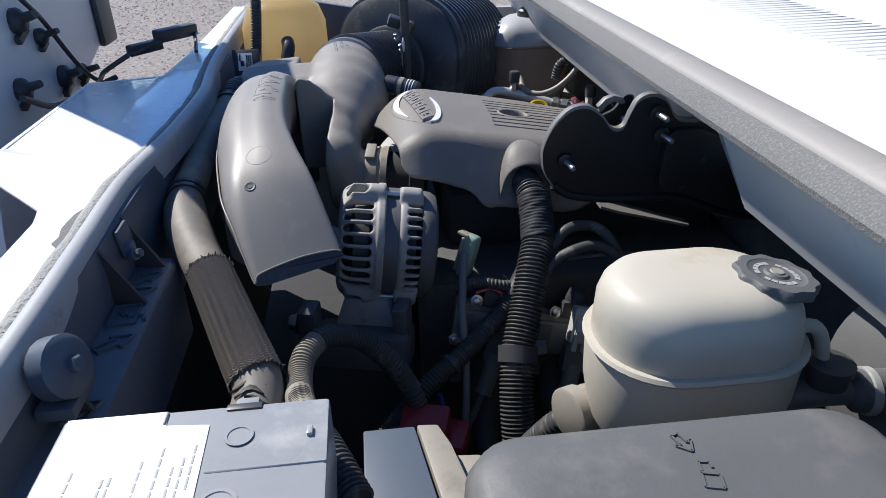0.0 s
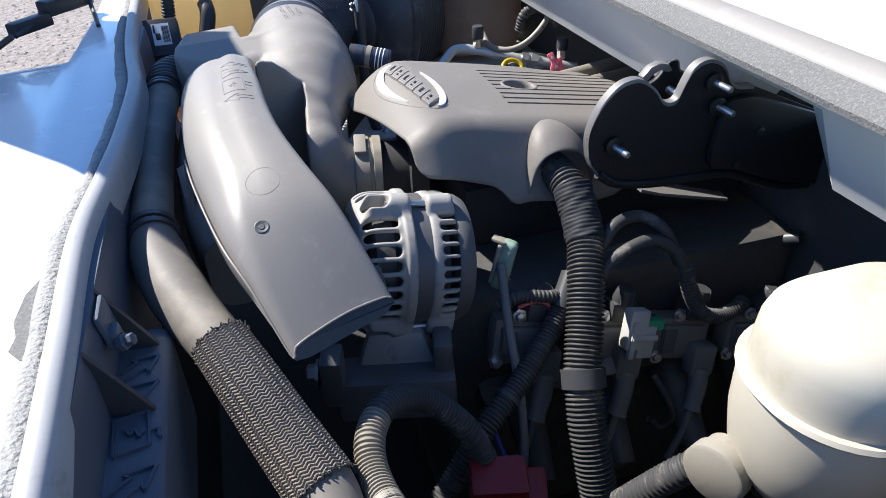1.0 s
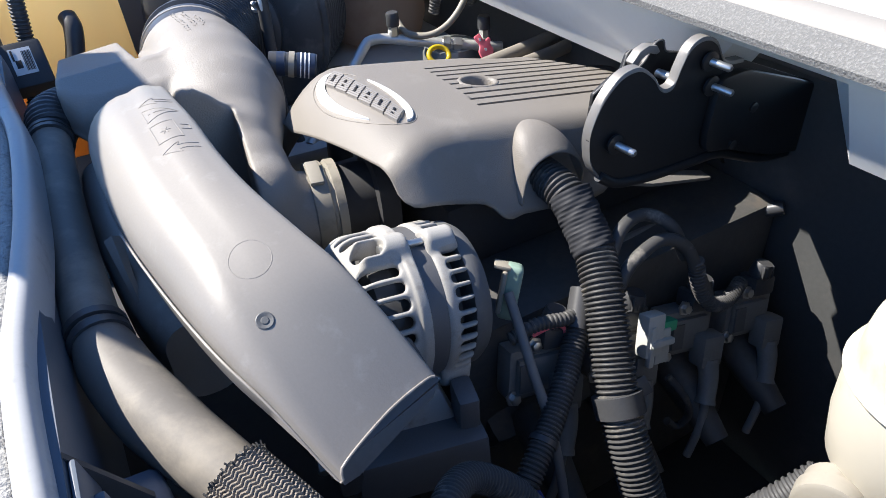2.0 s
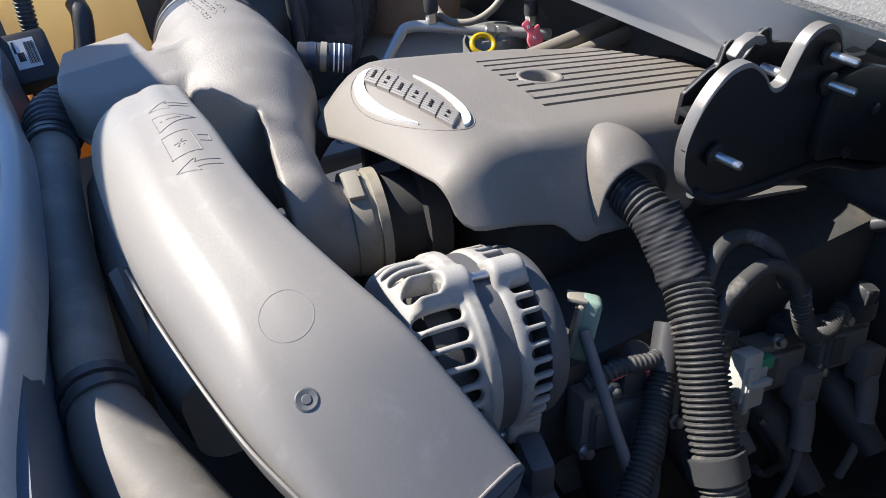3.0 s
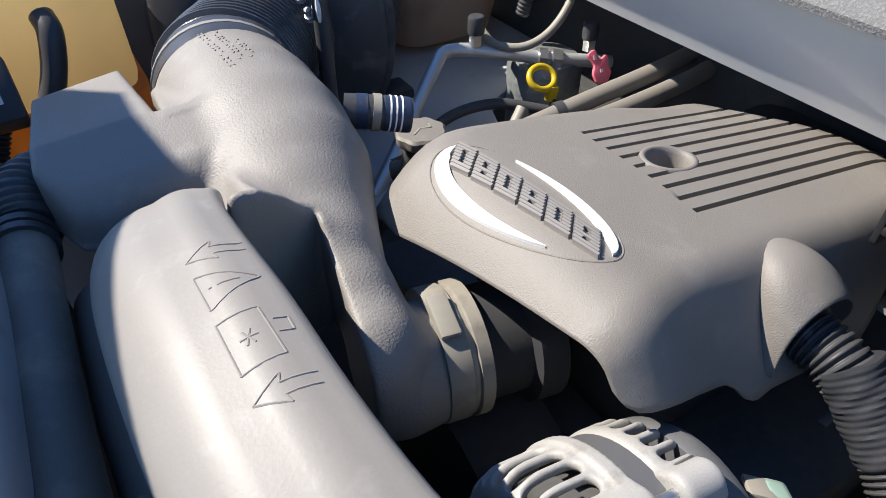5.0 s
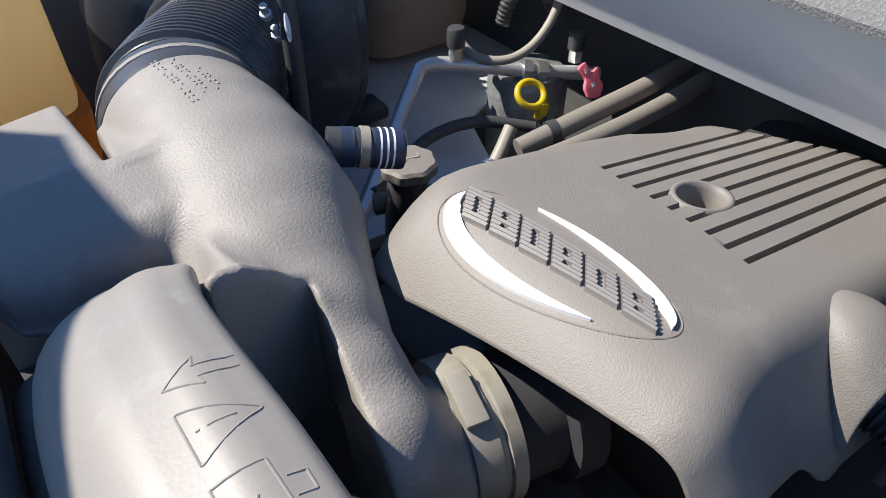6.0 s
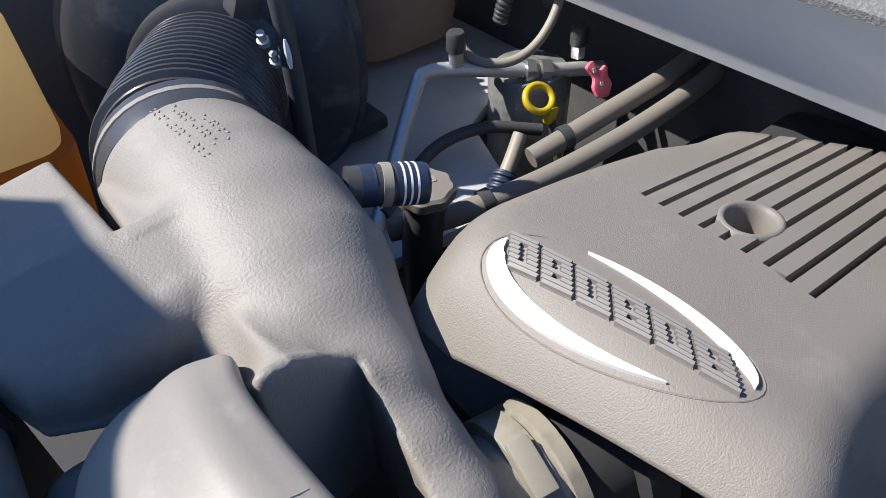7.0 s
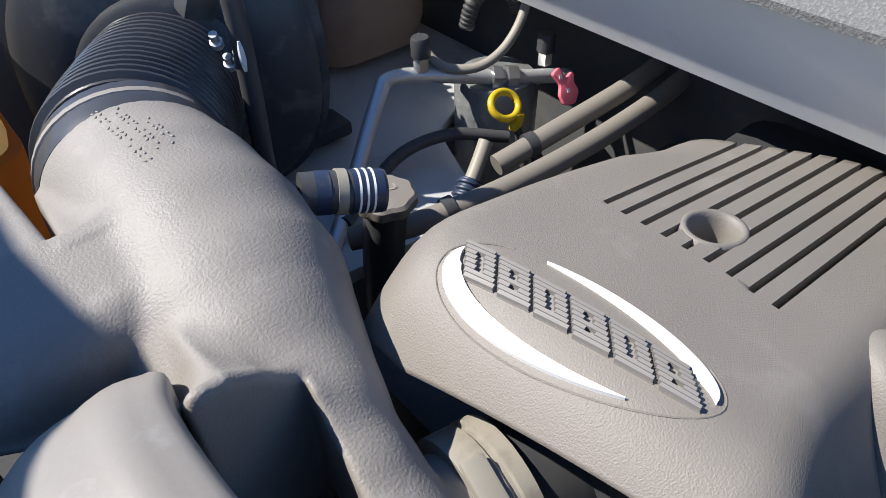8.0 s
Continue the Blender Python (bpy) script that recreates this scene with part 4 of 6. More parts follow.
for g in GROOVES:
    flat |= {g - 0.0025, g - 0.0018, g + 0.0018, g + 0.0025}
flat |= {HOLE[1] + 0.002 * (k - 13) for k in range(27)} | {0.965 + 0.01 * k for k in range(20)}
flat = sorted(f for f in flat if 0.968 < f < 1.162)
keep = [flat[0]]
for f in flat[1:]:
    if f - keep[-1] > 0.0004:
        keep.append(f)
rows = []
for x in xs:
    yn, yf = cover_span(x)
    row = [cover_point(x, t) for t in ts] + [cover_point(x, 1)]
    row += [cover_point(x, 1 + min(0.999, max(0.001, (f - yn) / (yf - yn)))) for f in keep]
    row += [cover_point(x, 2)] + [cover_point(x, 2 + k / 8) for k in range(1, 9)]
    rows.append(row)
shell = part("shell", rings(rows, closed=False), COVER, cover, smooth=50)
sol = shell.modifiers.new("thick", "SOLIDIFY")
sol.thickness, sol.offset = 0.003, -1
def cover_face(x, y):
    yn, yf = cover_span(x)
    x -= 0.036 * min(1, max(0, (1.13 - y) / 0.23)) * smoothstep(0.245, 0.085, x)
    if y < yn:
        return cover_point(x, 1 - min(1, (yn - y) / flank(x, 1)[0]))
    return cover_point(x, 1 + (y - yn) / (yf - yn))


hc = cover_point(HOLE[0], 1 + (HOLE[1] - cover_span(HOLE[0])[0]) / (cover_span(HOLE[0])[1] - cover_span(HOLE[0])[0]))
hc.z = cover_top(HOLE[0]) + 0.004
rows = []
for r, dz in ((0.0290, -0.004), (0.0275, 0.0), (0.0245, 0.0010), (0.0222, -0.0002), (0.0200, -0.004), (0.0182, -0.012), (0.0165, -0.030), (0.0155, -0.075), (0.001, -0.075)):
    rows.append([hc + Vector((r * math.cos(a), r * 0.8 * math.sin(a), dz - 0.168 * r * math.cos(a))) for a in (2 * math.pi * k / 40 for k in range(40))])
part("bolt_recess", rings(rows, cap=False), COVER, cover, smooth=60)
# arched outlet for the wiring loom
arch = [Vector(p) for p in ((0.213, 0.890, 1.022), (0.2165, 0.892, 1.040), (0.221, 0.892, 1.058), (0.2325, 0.891, 1.072), (0.254, 0.890, 1.0785), (0.277, 0.891, 1.0725), (0.298, 0.893, 1.053), (0.306, 0.895, 1.036), (0.305, 0.90, 1.02))]
root = [cover_face(x, y) for x, y in ((0.214, 0.895), (0.219, 0.918), (0.226, 0.938), (0.240, 0.952), (0.260, 0.958), (0.280, 0.952), (0.296, 0.938), (0.304, 0.918), (0.306, 0.897))]
rows = []
for k in range(9):
    s = k / 8
    rows.append([q.lerp(p, s) + Vector((0, 0, 0.010 * math.sin(math.pi * s) * math.sin(math.pi * i / 8) - 0.002 * (k == 0))) for i, (p, q) in enumerate(zip(arch, root))])
spout = part("outlet", rings(rows, closed=False), COVER, cover, smooth=60)
sol = spout.modifiers.new("thick", "SOLIDIFY")
sol.thickness, sol.offset = 0.003, -1
sub = spout.modifiers.new("round", "SUBSURF")
sub.levels = sub.render_levels = 2

# oval emblem: two white crescents and slanted ridged bars
LO, LA, LB = Vector((0.112, 1.063)), 0.0845, 0.0335


def emblem(u, v):
    """Emblem coordinates to the cover: u along its length (across the engine), v along the engine."""
    p = LO + Vector((0.21 * u + v, -u + 0.21 * v))
    return cover_face(p.x, p.y)


def emblem_slab(outline, low, high, name, mat, label="", parent=None):
    """A plate over an outline in emblem coordinates, following the cover."""
    lo, hi = [emblem(u, v) + UP * low for u, v in outline], [emblem(u, v) + UP * high for u, v in outline]
    return part(name, rings([lo, hi]), mat, parent or cover, label, smooth=30)


def crescent(a0, a1, w, peak):
    """A tapered band inside the oval, widest at the share peak of its run."""
    outer, inner = [], []
    for k in range(41):
        s = k / 40
        a = radians(a0 + (a1 - a0) * s)
        wid = w * (math.sin(math.pi / 2 * s / peak) if s < peak else math.cos(math.pi / 2 * (s - peak) / (1 - peak))) ** 0.75 if 0 < s < 1 else 0.0004
        n = Vector((math.cos(a) / LA, math.sin(a) / LB)).normalized()
        o = Vector((LA * math.cos(a), LB * math.sin(a)))
        outer.append(o)
        inner.append(o - n * wid)
    rows = [[emblem(*o) - UP * 0.0006, emblem(*o) + UP * 0.0026, emblem(*i) + UP * 0.0026, emblem(*i) - UP * 0.0006] for o, i in zip(outer, inner)]
    return rings(rows)


part("emblem_crescent", crescent(160, 304, 0.0115, 0.20), LOGOW, cover, "white painted crescent")
part("emblem_crescent", crescent(-4, 112, 0.0088, 0.30), LOGOW, cover, "white painted crescent")
part("emblem_rim", tube([emblem((LA + 0.004) * math.cos(radians(a)), (LB + 0.004) * math.sin(radians(a))) - UP * 0.0001 for a in range(128, 395, 4)], 0.0007, 6, 0.004), COVER, cover)
# six slanted blocks in a row, each with a slot, topped by fine ridges that run along the row
SL = -0.62
for k in range(6):
    u0, vc = -0.0735 + 0.0250 * k, 0.0045 - 0.0012 * k
    block = emblem_slab([(u0 + SL * d + e, vc + d) for d, e in ((0.011, 0.0004), (0.011, 0.0208), (-0.012, 0.0208), (-0.012, 0.0004))], -0.0006, 0.0007, "emblem_block", EMBL)
    for j in range(8):
        dv = 0.0105 - 0.0030 * j
        a, b = u0 + SL * dv, u0 + SL * dv + 0.0212
        runs = ((a, b),) if j in (0, 1, 6, 7) or (k % 2 and j == 4) else ((a, a + 0.0076), (b - 0.0076, b))
        for p, q in runs:
            emblem_slab([(p, vc + dv - 0.0013), (q, vc + dv - 0.0013), (q, vc + dv + 0.0011), (p, vc + dv + 0.0011)], -0.0006, 0.0038, "ridge", EMBL, parent=block)
            emblem_slab([(p + 0.0002, vc + dv + 0.0009), (q - 0.0002, vc + dv + 0.0009), (q - 0.0002, vc + dv + 0.0019), (p + 0.0002, vc + dv + 0.0019)], -0.0006, 0.0024, "ridge", EMBL, parent=block)

# ---- alternator ----
AX, AY, AZ = -0.040, 0.843, 0.986
alt = thing("alternator", "dusty cast aluminium alternator with slotted housings", "alternator", (0.06, AY, 0.93))


def ring_x(profile):
    return lathe([(r, h) for r, h in profile], (AX, AY, AZ), (1, 0, 0), 56)


BOSS = [radians(q) for q in (8, 128, 248)]
FACE, SEAT = -0.006, 0.057


def polar(P):
    """Radius about the shaft, and the angle from the top towards the near side."""
    dy, dz = P[..., 1] - AY, P[..., 2] - AZ
    return np.hypot(dy, dz), np.arctan2(-dy, dz)


def slots_round(angle, count, phase):
    """Angle to the middle of the nearest of count slots."""
    w = 2 * np.pi / count
    return (angle - phase + w / 2) % w - w / 2


def pill(along, lo, hi, across, half):
    """A slot with round ends, lo to hi along and half wide to each side."""
    d = np.maximum(np.maximum(lo + half - along, along - hi + half), 0)
    return np.hypot(d, across) - half


def bosses(P, lo, hi, reach, fat):
    best = None
    for q in BOSS:
        cy, cz = AY - reach * math.sin(q), AZ + reach * math.cos(q)
        d = np.hypot(P[..., 1] - cy, P[..., 2] - cz) - fat
        d = carve(d, np.maximum(lo - P[..., 0], P[..., 0] - hi), 0.006)
        best = d if best is None else np.minimum(best, d)
    return best


def front_solid(P):
    """Drive-end casting: round-shouldered cup with slots, holes in its face and three bolt bosses."""
    x = P[..., 0]
    r, a = polar(P)
    h = x - FACE
    cup = carve(r - 0.0755, -h, 0.027)
    hollow = carve(r - 0.0690, 0.006 - h, 0.023)
    body = carve(cup, -hollow, 0.002)
    body = blend(body, np.maximum(np.abs(r - 0.0725) - 0.0050, np.abs(x - 0.052) - 0.005), 0.004)
    body = blend(body, bosses(P, FACE + 0.014, SEAT, 0.0725, 0.0142), 0.006)
    body = np.maximum(body, x - SEAT)
    clear = np.min([np.abs((a - q + np.pi) % (2 * np.pi) - np.pi) for q in BOSS], 0)
    cut = np.maximum(pill(x, 0.0015, 0.0405, slots_round(a, 30, radians(2)) * 0.0755, 0.0054), 0.061 - r)
    body = carve(body, -np.where(clear < 0.20, 1.0, cut), 0.003)
    hole = pill(r, 0.026, 0.0480, slots_round(a, 16, 0.1) * np.minimum(r, 0.042), 0.0064)
    body = carve(body, np.where(h < 0.012, -hole, -1.0), 0.003)
    # scooped pocket before each bolt
    for q in BOSS:
        off = (a - q + np.pi) % (2 * np.pi) - np.pi
        scoop = np.maximum(pill(x, 0.0035, 0.033, off * 0.074, 0.0084), 0.060 - r)
        body = carve(body, -scoop, 0.003)
    return body


def rear_solid(P):
    """Slip-ring-end casting: a slotted ring with comb-like fins and three bosses."""
    x = P[..., 0]
    r, a = polar(P)
    body = carve(carve(r - 0.0745, np.maximum(0.0745 - x, x - 0.1075), 0.008), 0.067 - r, 0.002)
    body = blend(body, bosses(P, 0.0745, 0.106, 0.0725, 0.0125), 0.006)
    body = np.maximum(body, 0.0745 - x)
    clear = np.min([np.abs((a - q + np.pi) % (2 * np.pi) - np.pi) for q in BOSS], 0)
    cut = pill(x, 0.0865, 0.118, slots_round(a, 36, radians(11)) * 0.072, 0.0043)
    return carve(body, -np.where(clear < 0.17, 1.0, cut), 0.002)


low, high = AY - 0.0885, AY + 0.0885
part("front_housing", skin(front_solid, (-0.010, low, AZ - 0.0885), (0.064, high, AZ + 0.0885), 0.0016), ALU, alt, smooth=60)
part("rear_housing", skin(rear_solid, (0.070, low, AZ - 0.0885), (0.113, high, AZ + 0.0885), 0.0016), ALU, alt, smooth=60)
part("core", ring_x([(0.03, 0.050), (0.050, 0.055), (0.056, 0.08), (0.056, 0.140), (0.03, 0.145)]), BLOCK, alt)
part("winding", ring_x([(0.050, 0.052), (0.060, 0.056), (0.062, 0.076), (0.050, 0.080)]), BLOCK, alt, "dull winding")
part("stator", ring_x([(0.060, 0.096), (0.0725, 0.0965), (0.0725, 0.116), (0.060, 0.117)]), STATOR, alt, "dark grey stator ring")
part("rear_cover", ring_x([(0.060, 0.146), (0.070, 0.1465), (0.071, 0.149), (0.0705, 0.158), (0.066, 0.166), (0.055, 0.170), (0.02, 0.171)]), GREY, alt, "dull grey plastic rear cover")
part("hub", ring_x([(0.010, 0.034), (0.016, 0.034), (0.017, 0.050), (0.010, 0.050)]), BLOCK, alt)
for q in (8, 128, 248):
    m = at(AX, AY, AZ, q)
    part("bolt_head", lathe([(0.0055, 0), (0.0055, 0.004), (0.003, 0.0045)], m @ Vector((0.0735, 0, 0.0735)), (-1, 0, 0), 6), STEEL, alt)
    part("through_bolt", lathe([(0.0035, 0.090), (0.0035, 0.118)], m @ Vector((0, 0, 0.0755)), (1, 0, 0), 10), STEEL, alt)
part("mount_leg", prism([(-0.005, 0.0), (0.055, 0.0), (0.075, -0.055), (-0.025, -0.055)], 0.04, at(0.005, 0.775, 0.94, 78, 0, 0), 0.004), ALU, alt)
part("mount_foot", box((0.13, 0.06, 0.045), at(0.03, 0.755, 0.885, -12, 0, 0), 0.006), STATOR, alt)
part("pivot_lug", box((0.025, 0.035, 0.06), at(-0.04, 0.745, 0.915), 0.006), STATOR, alt)
part("pivot_lug", box((0.022, 0.035, 0.05), at(0.082, 0.765, 0.918), 0.006), STATOR, alt)
bolt("pivot_bolt", (-0.054, 0.742, 0.922), (-1, 0, 0), 0.010, alt)
part("terminal_boot", box((0.020, 0.020, 0.058), at(0.163, 0.850, 0.968, -16, 10, -25), 0.006, 3), GREENP, alt, "pale green rubber terminal boot")
part("boot_edge", box((0.005, 0.0205, 0.046), at(0.1535, 0.850, 0.972, -16, 10, -25), 0.002), CREAM, alt, "cream edge piece")
part("boot_top", box((0.018, 0.018, 0.004), at(0.158, 0.858, 0.996, -16, 10, -25), 0.0015), CREAM, alt, "cream edge piece")

# shaft leans to fit the camera's view; brackets and terminal keep their earlier fitted place
shaft = Matrix.Translation((0.0493, 0.8613, 0.9823)) @ Euler((0, radians(7.4), radians(-2.5))).to_matrix().to_4x4() @ Matrix.Diagonal((1, 1.08, 1.08, 1)) @ Matrix.Translation((-0.0666, -AY, -AZ))
skew = shaft.inverted() @ Matrix.Translation((0.057, AY + 0.009, AZ)) @ Matrix.Rotation(radians(-14), 4, "Z") @ Matrix.Diagonal((1, 1.08, 1.08, 1)) @ Matrix.Translation((-0.06, -AY, -AZ))
for ob in list(alt.children):
    if ob.name.split(".")[0] in ("mount_leg", "mount_foot", "pivot_lug", "pivot_bolt", "terminal_boot", "boot_edge", "boot_top"):
        ob.data.transform(skew)
alt.matrix_world = shaft @ Matrix.Translation((0.06, AY, 0.93))
for k, sign in enumerate("DR44G"):
    # raised casting mark, one sign after another round the face
    txt = bpy.data.curves.new("casting_mark", "FONT")
    txt.body, txt.size, txt.extrude, txt.align_x = sign, 0.0120, 0.0012, "CENTER"
    txt.materials.append(ALU)
    tob = new("casting_mark", txt)
    q = radians(-44 + 9 * k)
    tob.parent, tob.matrix_parent_inverse = alt, Matrix.Translation((-0.06, -AY, -0.93))
    up, along = Vector((0, -math.sin(q), math.cos(q))), Vector((0, -math.cos(q), -math.sin(q)))
    place = Vector((FACE + 0.0004, AY, AZ)) + up * 0.0515
    rise, out = (up + Vector((0.36, 0, 0))).normalized(), (Vector((-1, 0, 0)) + 0.36 * up).normalized()
    tob.matrix_basis = Matrix(((along.x, rise.x, out.x, place.x), (along.y, rise.y, out.y, place.y), (along.z, rise.z, out.z, place.z), (0, 0, 0, 1)))

# ---- looms, hoses and wires ----
def loom(name, pts, r, pitch, label, mat=None, n=18):
    ob = thing(name, label, "wiring loom", pts[0])
    part("sheath", corrugated(pts, r, r * 0.16, pitch, n), mat or LOOM, ob)
    return ob


LP = [(0.256, 0.930, 1.040), (0.257, 0.872, 1.034), (0.256, 0.825, 1.003), (0.240, 0.782, 0.972), (0.224, 0.745, 0.932), (0.205, 0.704, 0.885), (0.196, 0.660, 0.83), (0.198, 0.62, 0.76), (0.21, 0.60, 0.68)]
big = loom("wiring_loom", LP, 0.0225, 0.0053, "thick black corrugated wiring loom from the engine cover")
part("clip", join(lathe([(0.0225, -0.011), (0.0265, -0.011), (0.0265, 0.011), (0.0225, 0.011)], (0.205, 0.704, 0.885), (0.15, 0.62, 0.77), 24),
                  box((0.02, 0.02, 0.022), at(0.233, 0.708, 0.888, 40), 0.003)), BLACK, big, "black plastic clip")
tl = spline([(0.2578, 0.866, 1.0385), (0.2565, 0.840, 1.016), (0.253, 0.812, 0.994)], 0.0012)
rows = []
for i, (p, (u, v)) in enumerate(zip(tl, frames(tl))):
    row = []
    for k in range(48):
        a = 2 * math.pi * k / 48
        q = 0.0236 + 0.0004 * math.sin(2 * a + 0.42 * i) ** 3 + 0.0005 * math.sin(5 * a - 0.31 * i + 1.3 * math.sin(0.17 * i)) + 0.0004 * math.sin(1.5 * i + 2 * math.sin(a))
        row.append(p + q * (math.cos(a) * u + math.sin(a) * v))
    rows.append(row)
part("tape", rings(rows), TAPE, big, "wrinkled black wound tape")
cross = loom("wiring_loom", [(0.235, 0.805, 0.95), (0.205, 0.778, 0.915), (0.15, 0.735, 0.885), (0.085, 0.695, 0.855), (0.02, 0.66, 0.80)], 0.0135, 0.0048, "thin black corrugated loom crossing below the thick one")
part("end_tape", tube([(0.237, 0.807, 0.952), (0.222, 0.793, 0.934), (0.212, 0.784, 0.923)], 0.0142, 16, 0.004), RUBBER, cross, "black wound tape")
part("tie", lathe([(0.0135, -0.003), (0.0152, -0.003), (0.0152, 0.003), (0.0135, 0.003)], (0.118, 0.7155, 0.8705), (0.8, 0.5, 0.37), 18), BLACK, cross, "black cable tie")
BL = spline([(0.07, 0.648, 0.835), (0.065, 0.652, 0.87), (0.045, 0.665, 0.91), (0.005, 0.668, 0.955), (-0.032, 0.640, 0.984), (-0.054, 0.605, 0.988), (-0.058, 0.56, 0.985), (-0.045, 0.48, 1.01), (-0.02, 0.40, 1.05), (0.005, 0.34, 1.05)], 0.006)
bend = min(range(len(BL)), key=lambda i: (BL[i] - Vector((-0.045, 0.625, 0.987))).length)
tape = min(range(len(BL)), key=lambda i: (BL[i] - Vector((-0.054, 0.527, 0.993))).length)
bat_loom = loom("wiring_loom", BL[:bend + 1], 0.0135, 0.0048, "black corrugated loom looping up beside the battery")
# pale past the bend: dust, plus sunlight painted into the colour
part("dusty_sheath", corrugated(BL[bend:tape + 1], 0.0136, 0.0024, 0.0044, 18), DUSTLOOM, bat_loom, "dusty sheath, with sunlight put into its pale colour")
part("end_sheath", corrugated(BL[tape:], 0.0135, 0.0022, 0.0048, 18), LOOM, bat_loom)
one("wiring_tape", tube([(-0.056, 0.535, 0.990), (-0.052, 0.515, 0.995), (-0.046, 0.485, 1.007)], 0.0145, 14, 0.004), CREAM, "worn cream tape on the loom", "tape")

rad = thing("radiator_hose", "thick dusty coolant hose with a braided sleeve", "hose", (-0.2, 0.8, 1.0))
HP = [(-0.216, 1.27, 1.082), (-0.222, 1.1, 1.080), (-0.223, 0.96, 1.070), (-0.220, 0.876, 1.066), (-0.210, 0.817, 1.059), (-0.189, 0.758, 1.049), (-0.162, 0.700, 1.038), (-0.125, 0.615, 1.015), (-0.100, 0.560, 0.995), (-0.098, 0.52, 0.985), (-0.112, 0.475, 0.985), (-0.16, 0.44, 0.99), (-0.2, 0.42, 0.99)]
part("pipe", tube(HP, lambda s: lerp_table(((0, 0.0225), (0.43, 0.0225), (0.46, 0.027), (0.53, 0.0285), (0.62, 0.024), (0.79, 0.0255), (1, 0.0255)), s)[0], 22, 0.008), HOSE, rad)
braid_line = spline([(-0.162, 0.699, 1.047), (-0.142, 0.653, 1.032), (-0.120, 0.604, 1.011), (-0.100, 0.560, 0.995)], 0.00052)
rows = []
for i, (p, (u, v)) in enumerate(zip(braid_line, frames(braid_line))):
    row = []
    for k in range(208):
        c = (k / 208 * 20) % 1
        ph = (i * 0.00052 / 0.0031 + 1.5 * abs(c - 0.5)) % 1
        q = 0.0242 + 0.0030 * i / len(braid_line) + 0.0019 * (1 - abs(2 * ph - 1)) + 0.0003 * math.sin(k * 2.4 + i * 0.31)
        a = 2 * math.pi * k / 208
        row.append(p + q * (math.cos(a) * u + math.sin(a) * v))
    rows.append(row)
part("braid", rings(rows, cap=False), BRAID, rad, "grey-brown braided sleeve", smooth=20)
for e, (p, s) in enumerate(((braid_line[0], -1), (braid_line[-1], 1))):
    d = (braid_line[-1] - braid_line[0]).normalized() * s
    u = d.orthogonal().normalized()
    v = d.cross(u)
    fray = None
    for k in range(46):
        a = k * 0.1366 + random.uniform(-0.05, 0.05)
        n = math.cos(a) * u + math.sin(a) * v
        st = p + n * (0.0250 + 0.0030 * e) - d * 0.003
        hair = tube([st, st + d * random.uniform(0.001, 0.004) + n * random.uniform(0, 0.002), st + d * random.uniform(0.003, 0.006) + n * random.uniform(-0.001, 0.003) + u * random.uniform(-0.003, 0.003)], 0.0008, 4, 0.004)
        fray = hair if fray is None else join(fray, hair)
    tagged(part("frayed_end", fray, INK, rad, "dark frayed strand ends"), kind="stuff")
for p, q in (((-0.2205, 0.884, 1.0663), (-0.220, 0.876, 1.066)), ((-0.2195, 0.871, 1.0655), (-0.2185, 0.863, 1.065)), ((-0.2163, 1.262, 1.082), (-0.2166, 1.254, 1.082)), ((-0.2168, 1.25, 1.082), (-0.217, 1.242, 1.082))):
    part("band", tube([p, q], 0.0260, 22, 0.004), RUBBER, rad)
for s, w, a0, a1 in ((0.535, 0.004, 20, 150), (0.522, 0.006, 60, 125), (0.510, 0.003, 40, 100)):
    # tears in the hose below the sleeve
    c = Vector((-0.099, s, 0.987))
    rw = []
    for k in range(11):
        a = radians(a0 + (a1 - a0) * k / 10)
        o = c + Vector((0.0262 * math.cos(a), 0.004 * math.sin(5 * a), 0.0262 * math.sin(a)))
        t = w * math.sin(math.pi * (k + 0.3) / 10.6) * (0.6 + 0.4 * math.sin(3.1 * k))
        rw.append([o + Vector((0, t, 0)), o + Vector((0.0004 * math.cos(a), 0, 0.0008)), o - Vector((0, t, 0)), o - Vector((0, 0, 0.003))])
    part("tear", rings(rw), INK, rad, "dark tear in the rubber")
one("ribbed_elbow", corrugated([(-0.213, 1.27, 1.082), (-0.208, 1.31, 1.088), (-0.18, 1.345, 1.08), (-0.12, 1.355, 1.05), (-0.06, 1.35, 1.01)], 0.029, 0.003, 0.009, 20), RUBBER, "black ribbed elbow joining the coolant hose", "hose")


wire("battery_cable", [(0.150, 0.825, 0.975), (0.146, 0.800, 0.95), (0.140, 0.765, 0.915), (0.140, 0.735, 0.87), (0.135, 0.70, 0.80), (0.12, 0.67, 0.74)], 0.0055, WIREG, "grey cable from the alternator terminal", "cable")
wire("heater_wire", [(0.262, 0.80, 0.975), (0.292, 0.815, 1.006), (0.329, 0.82, 1.008), (0.352, 0.80, 0.995), (0.372, 0.79, 0.95)], 0.0075, LOOM, "short black sheathed wire with a pale top")
wire("heater_wire", [(0.255, 0.775, 0.965), (0.280, 0.783, 0.984), (0.324, 0.788, 0.994), (0.356, 0.781, 0.978), (0.375, 0.772, 0.94), (0.395, 0.767, 0.90)], 0.0075, LOOM, "short black sheathed wire with a pale top")
wire("coolant_pipe", [(0.46, 0.93, 0.895), (0.513, 0.905, 0.895), (0.56, 0.86, 0.90), (0.59, 0.82, 0.92)], 0.010, BLACK, "black coolant pipe by the firewall", "pipe")
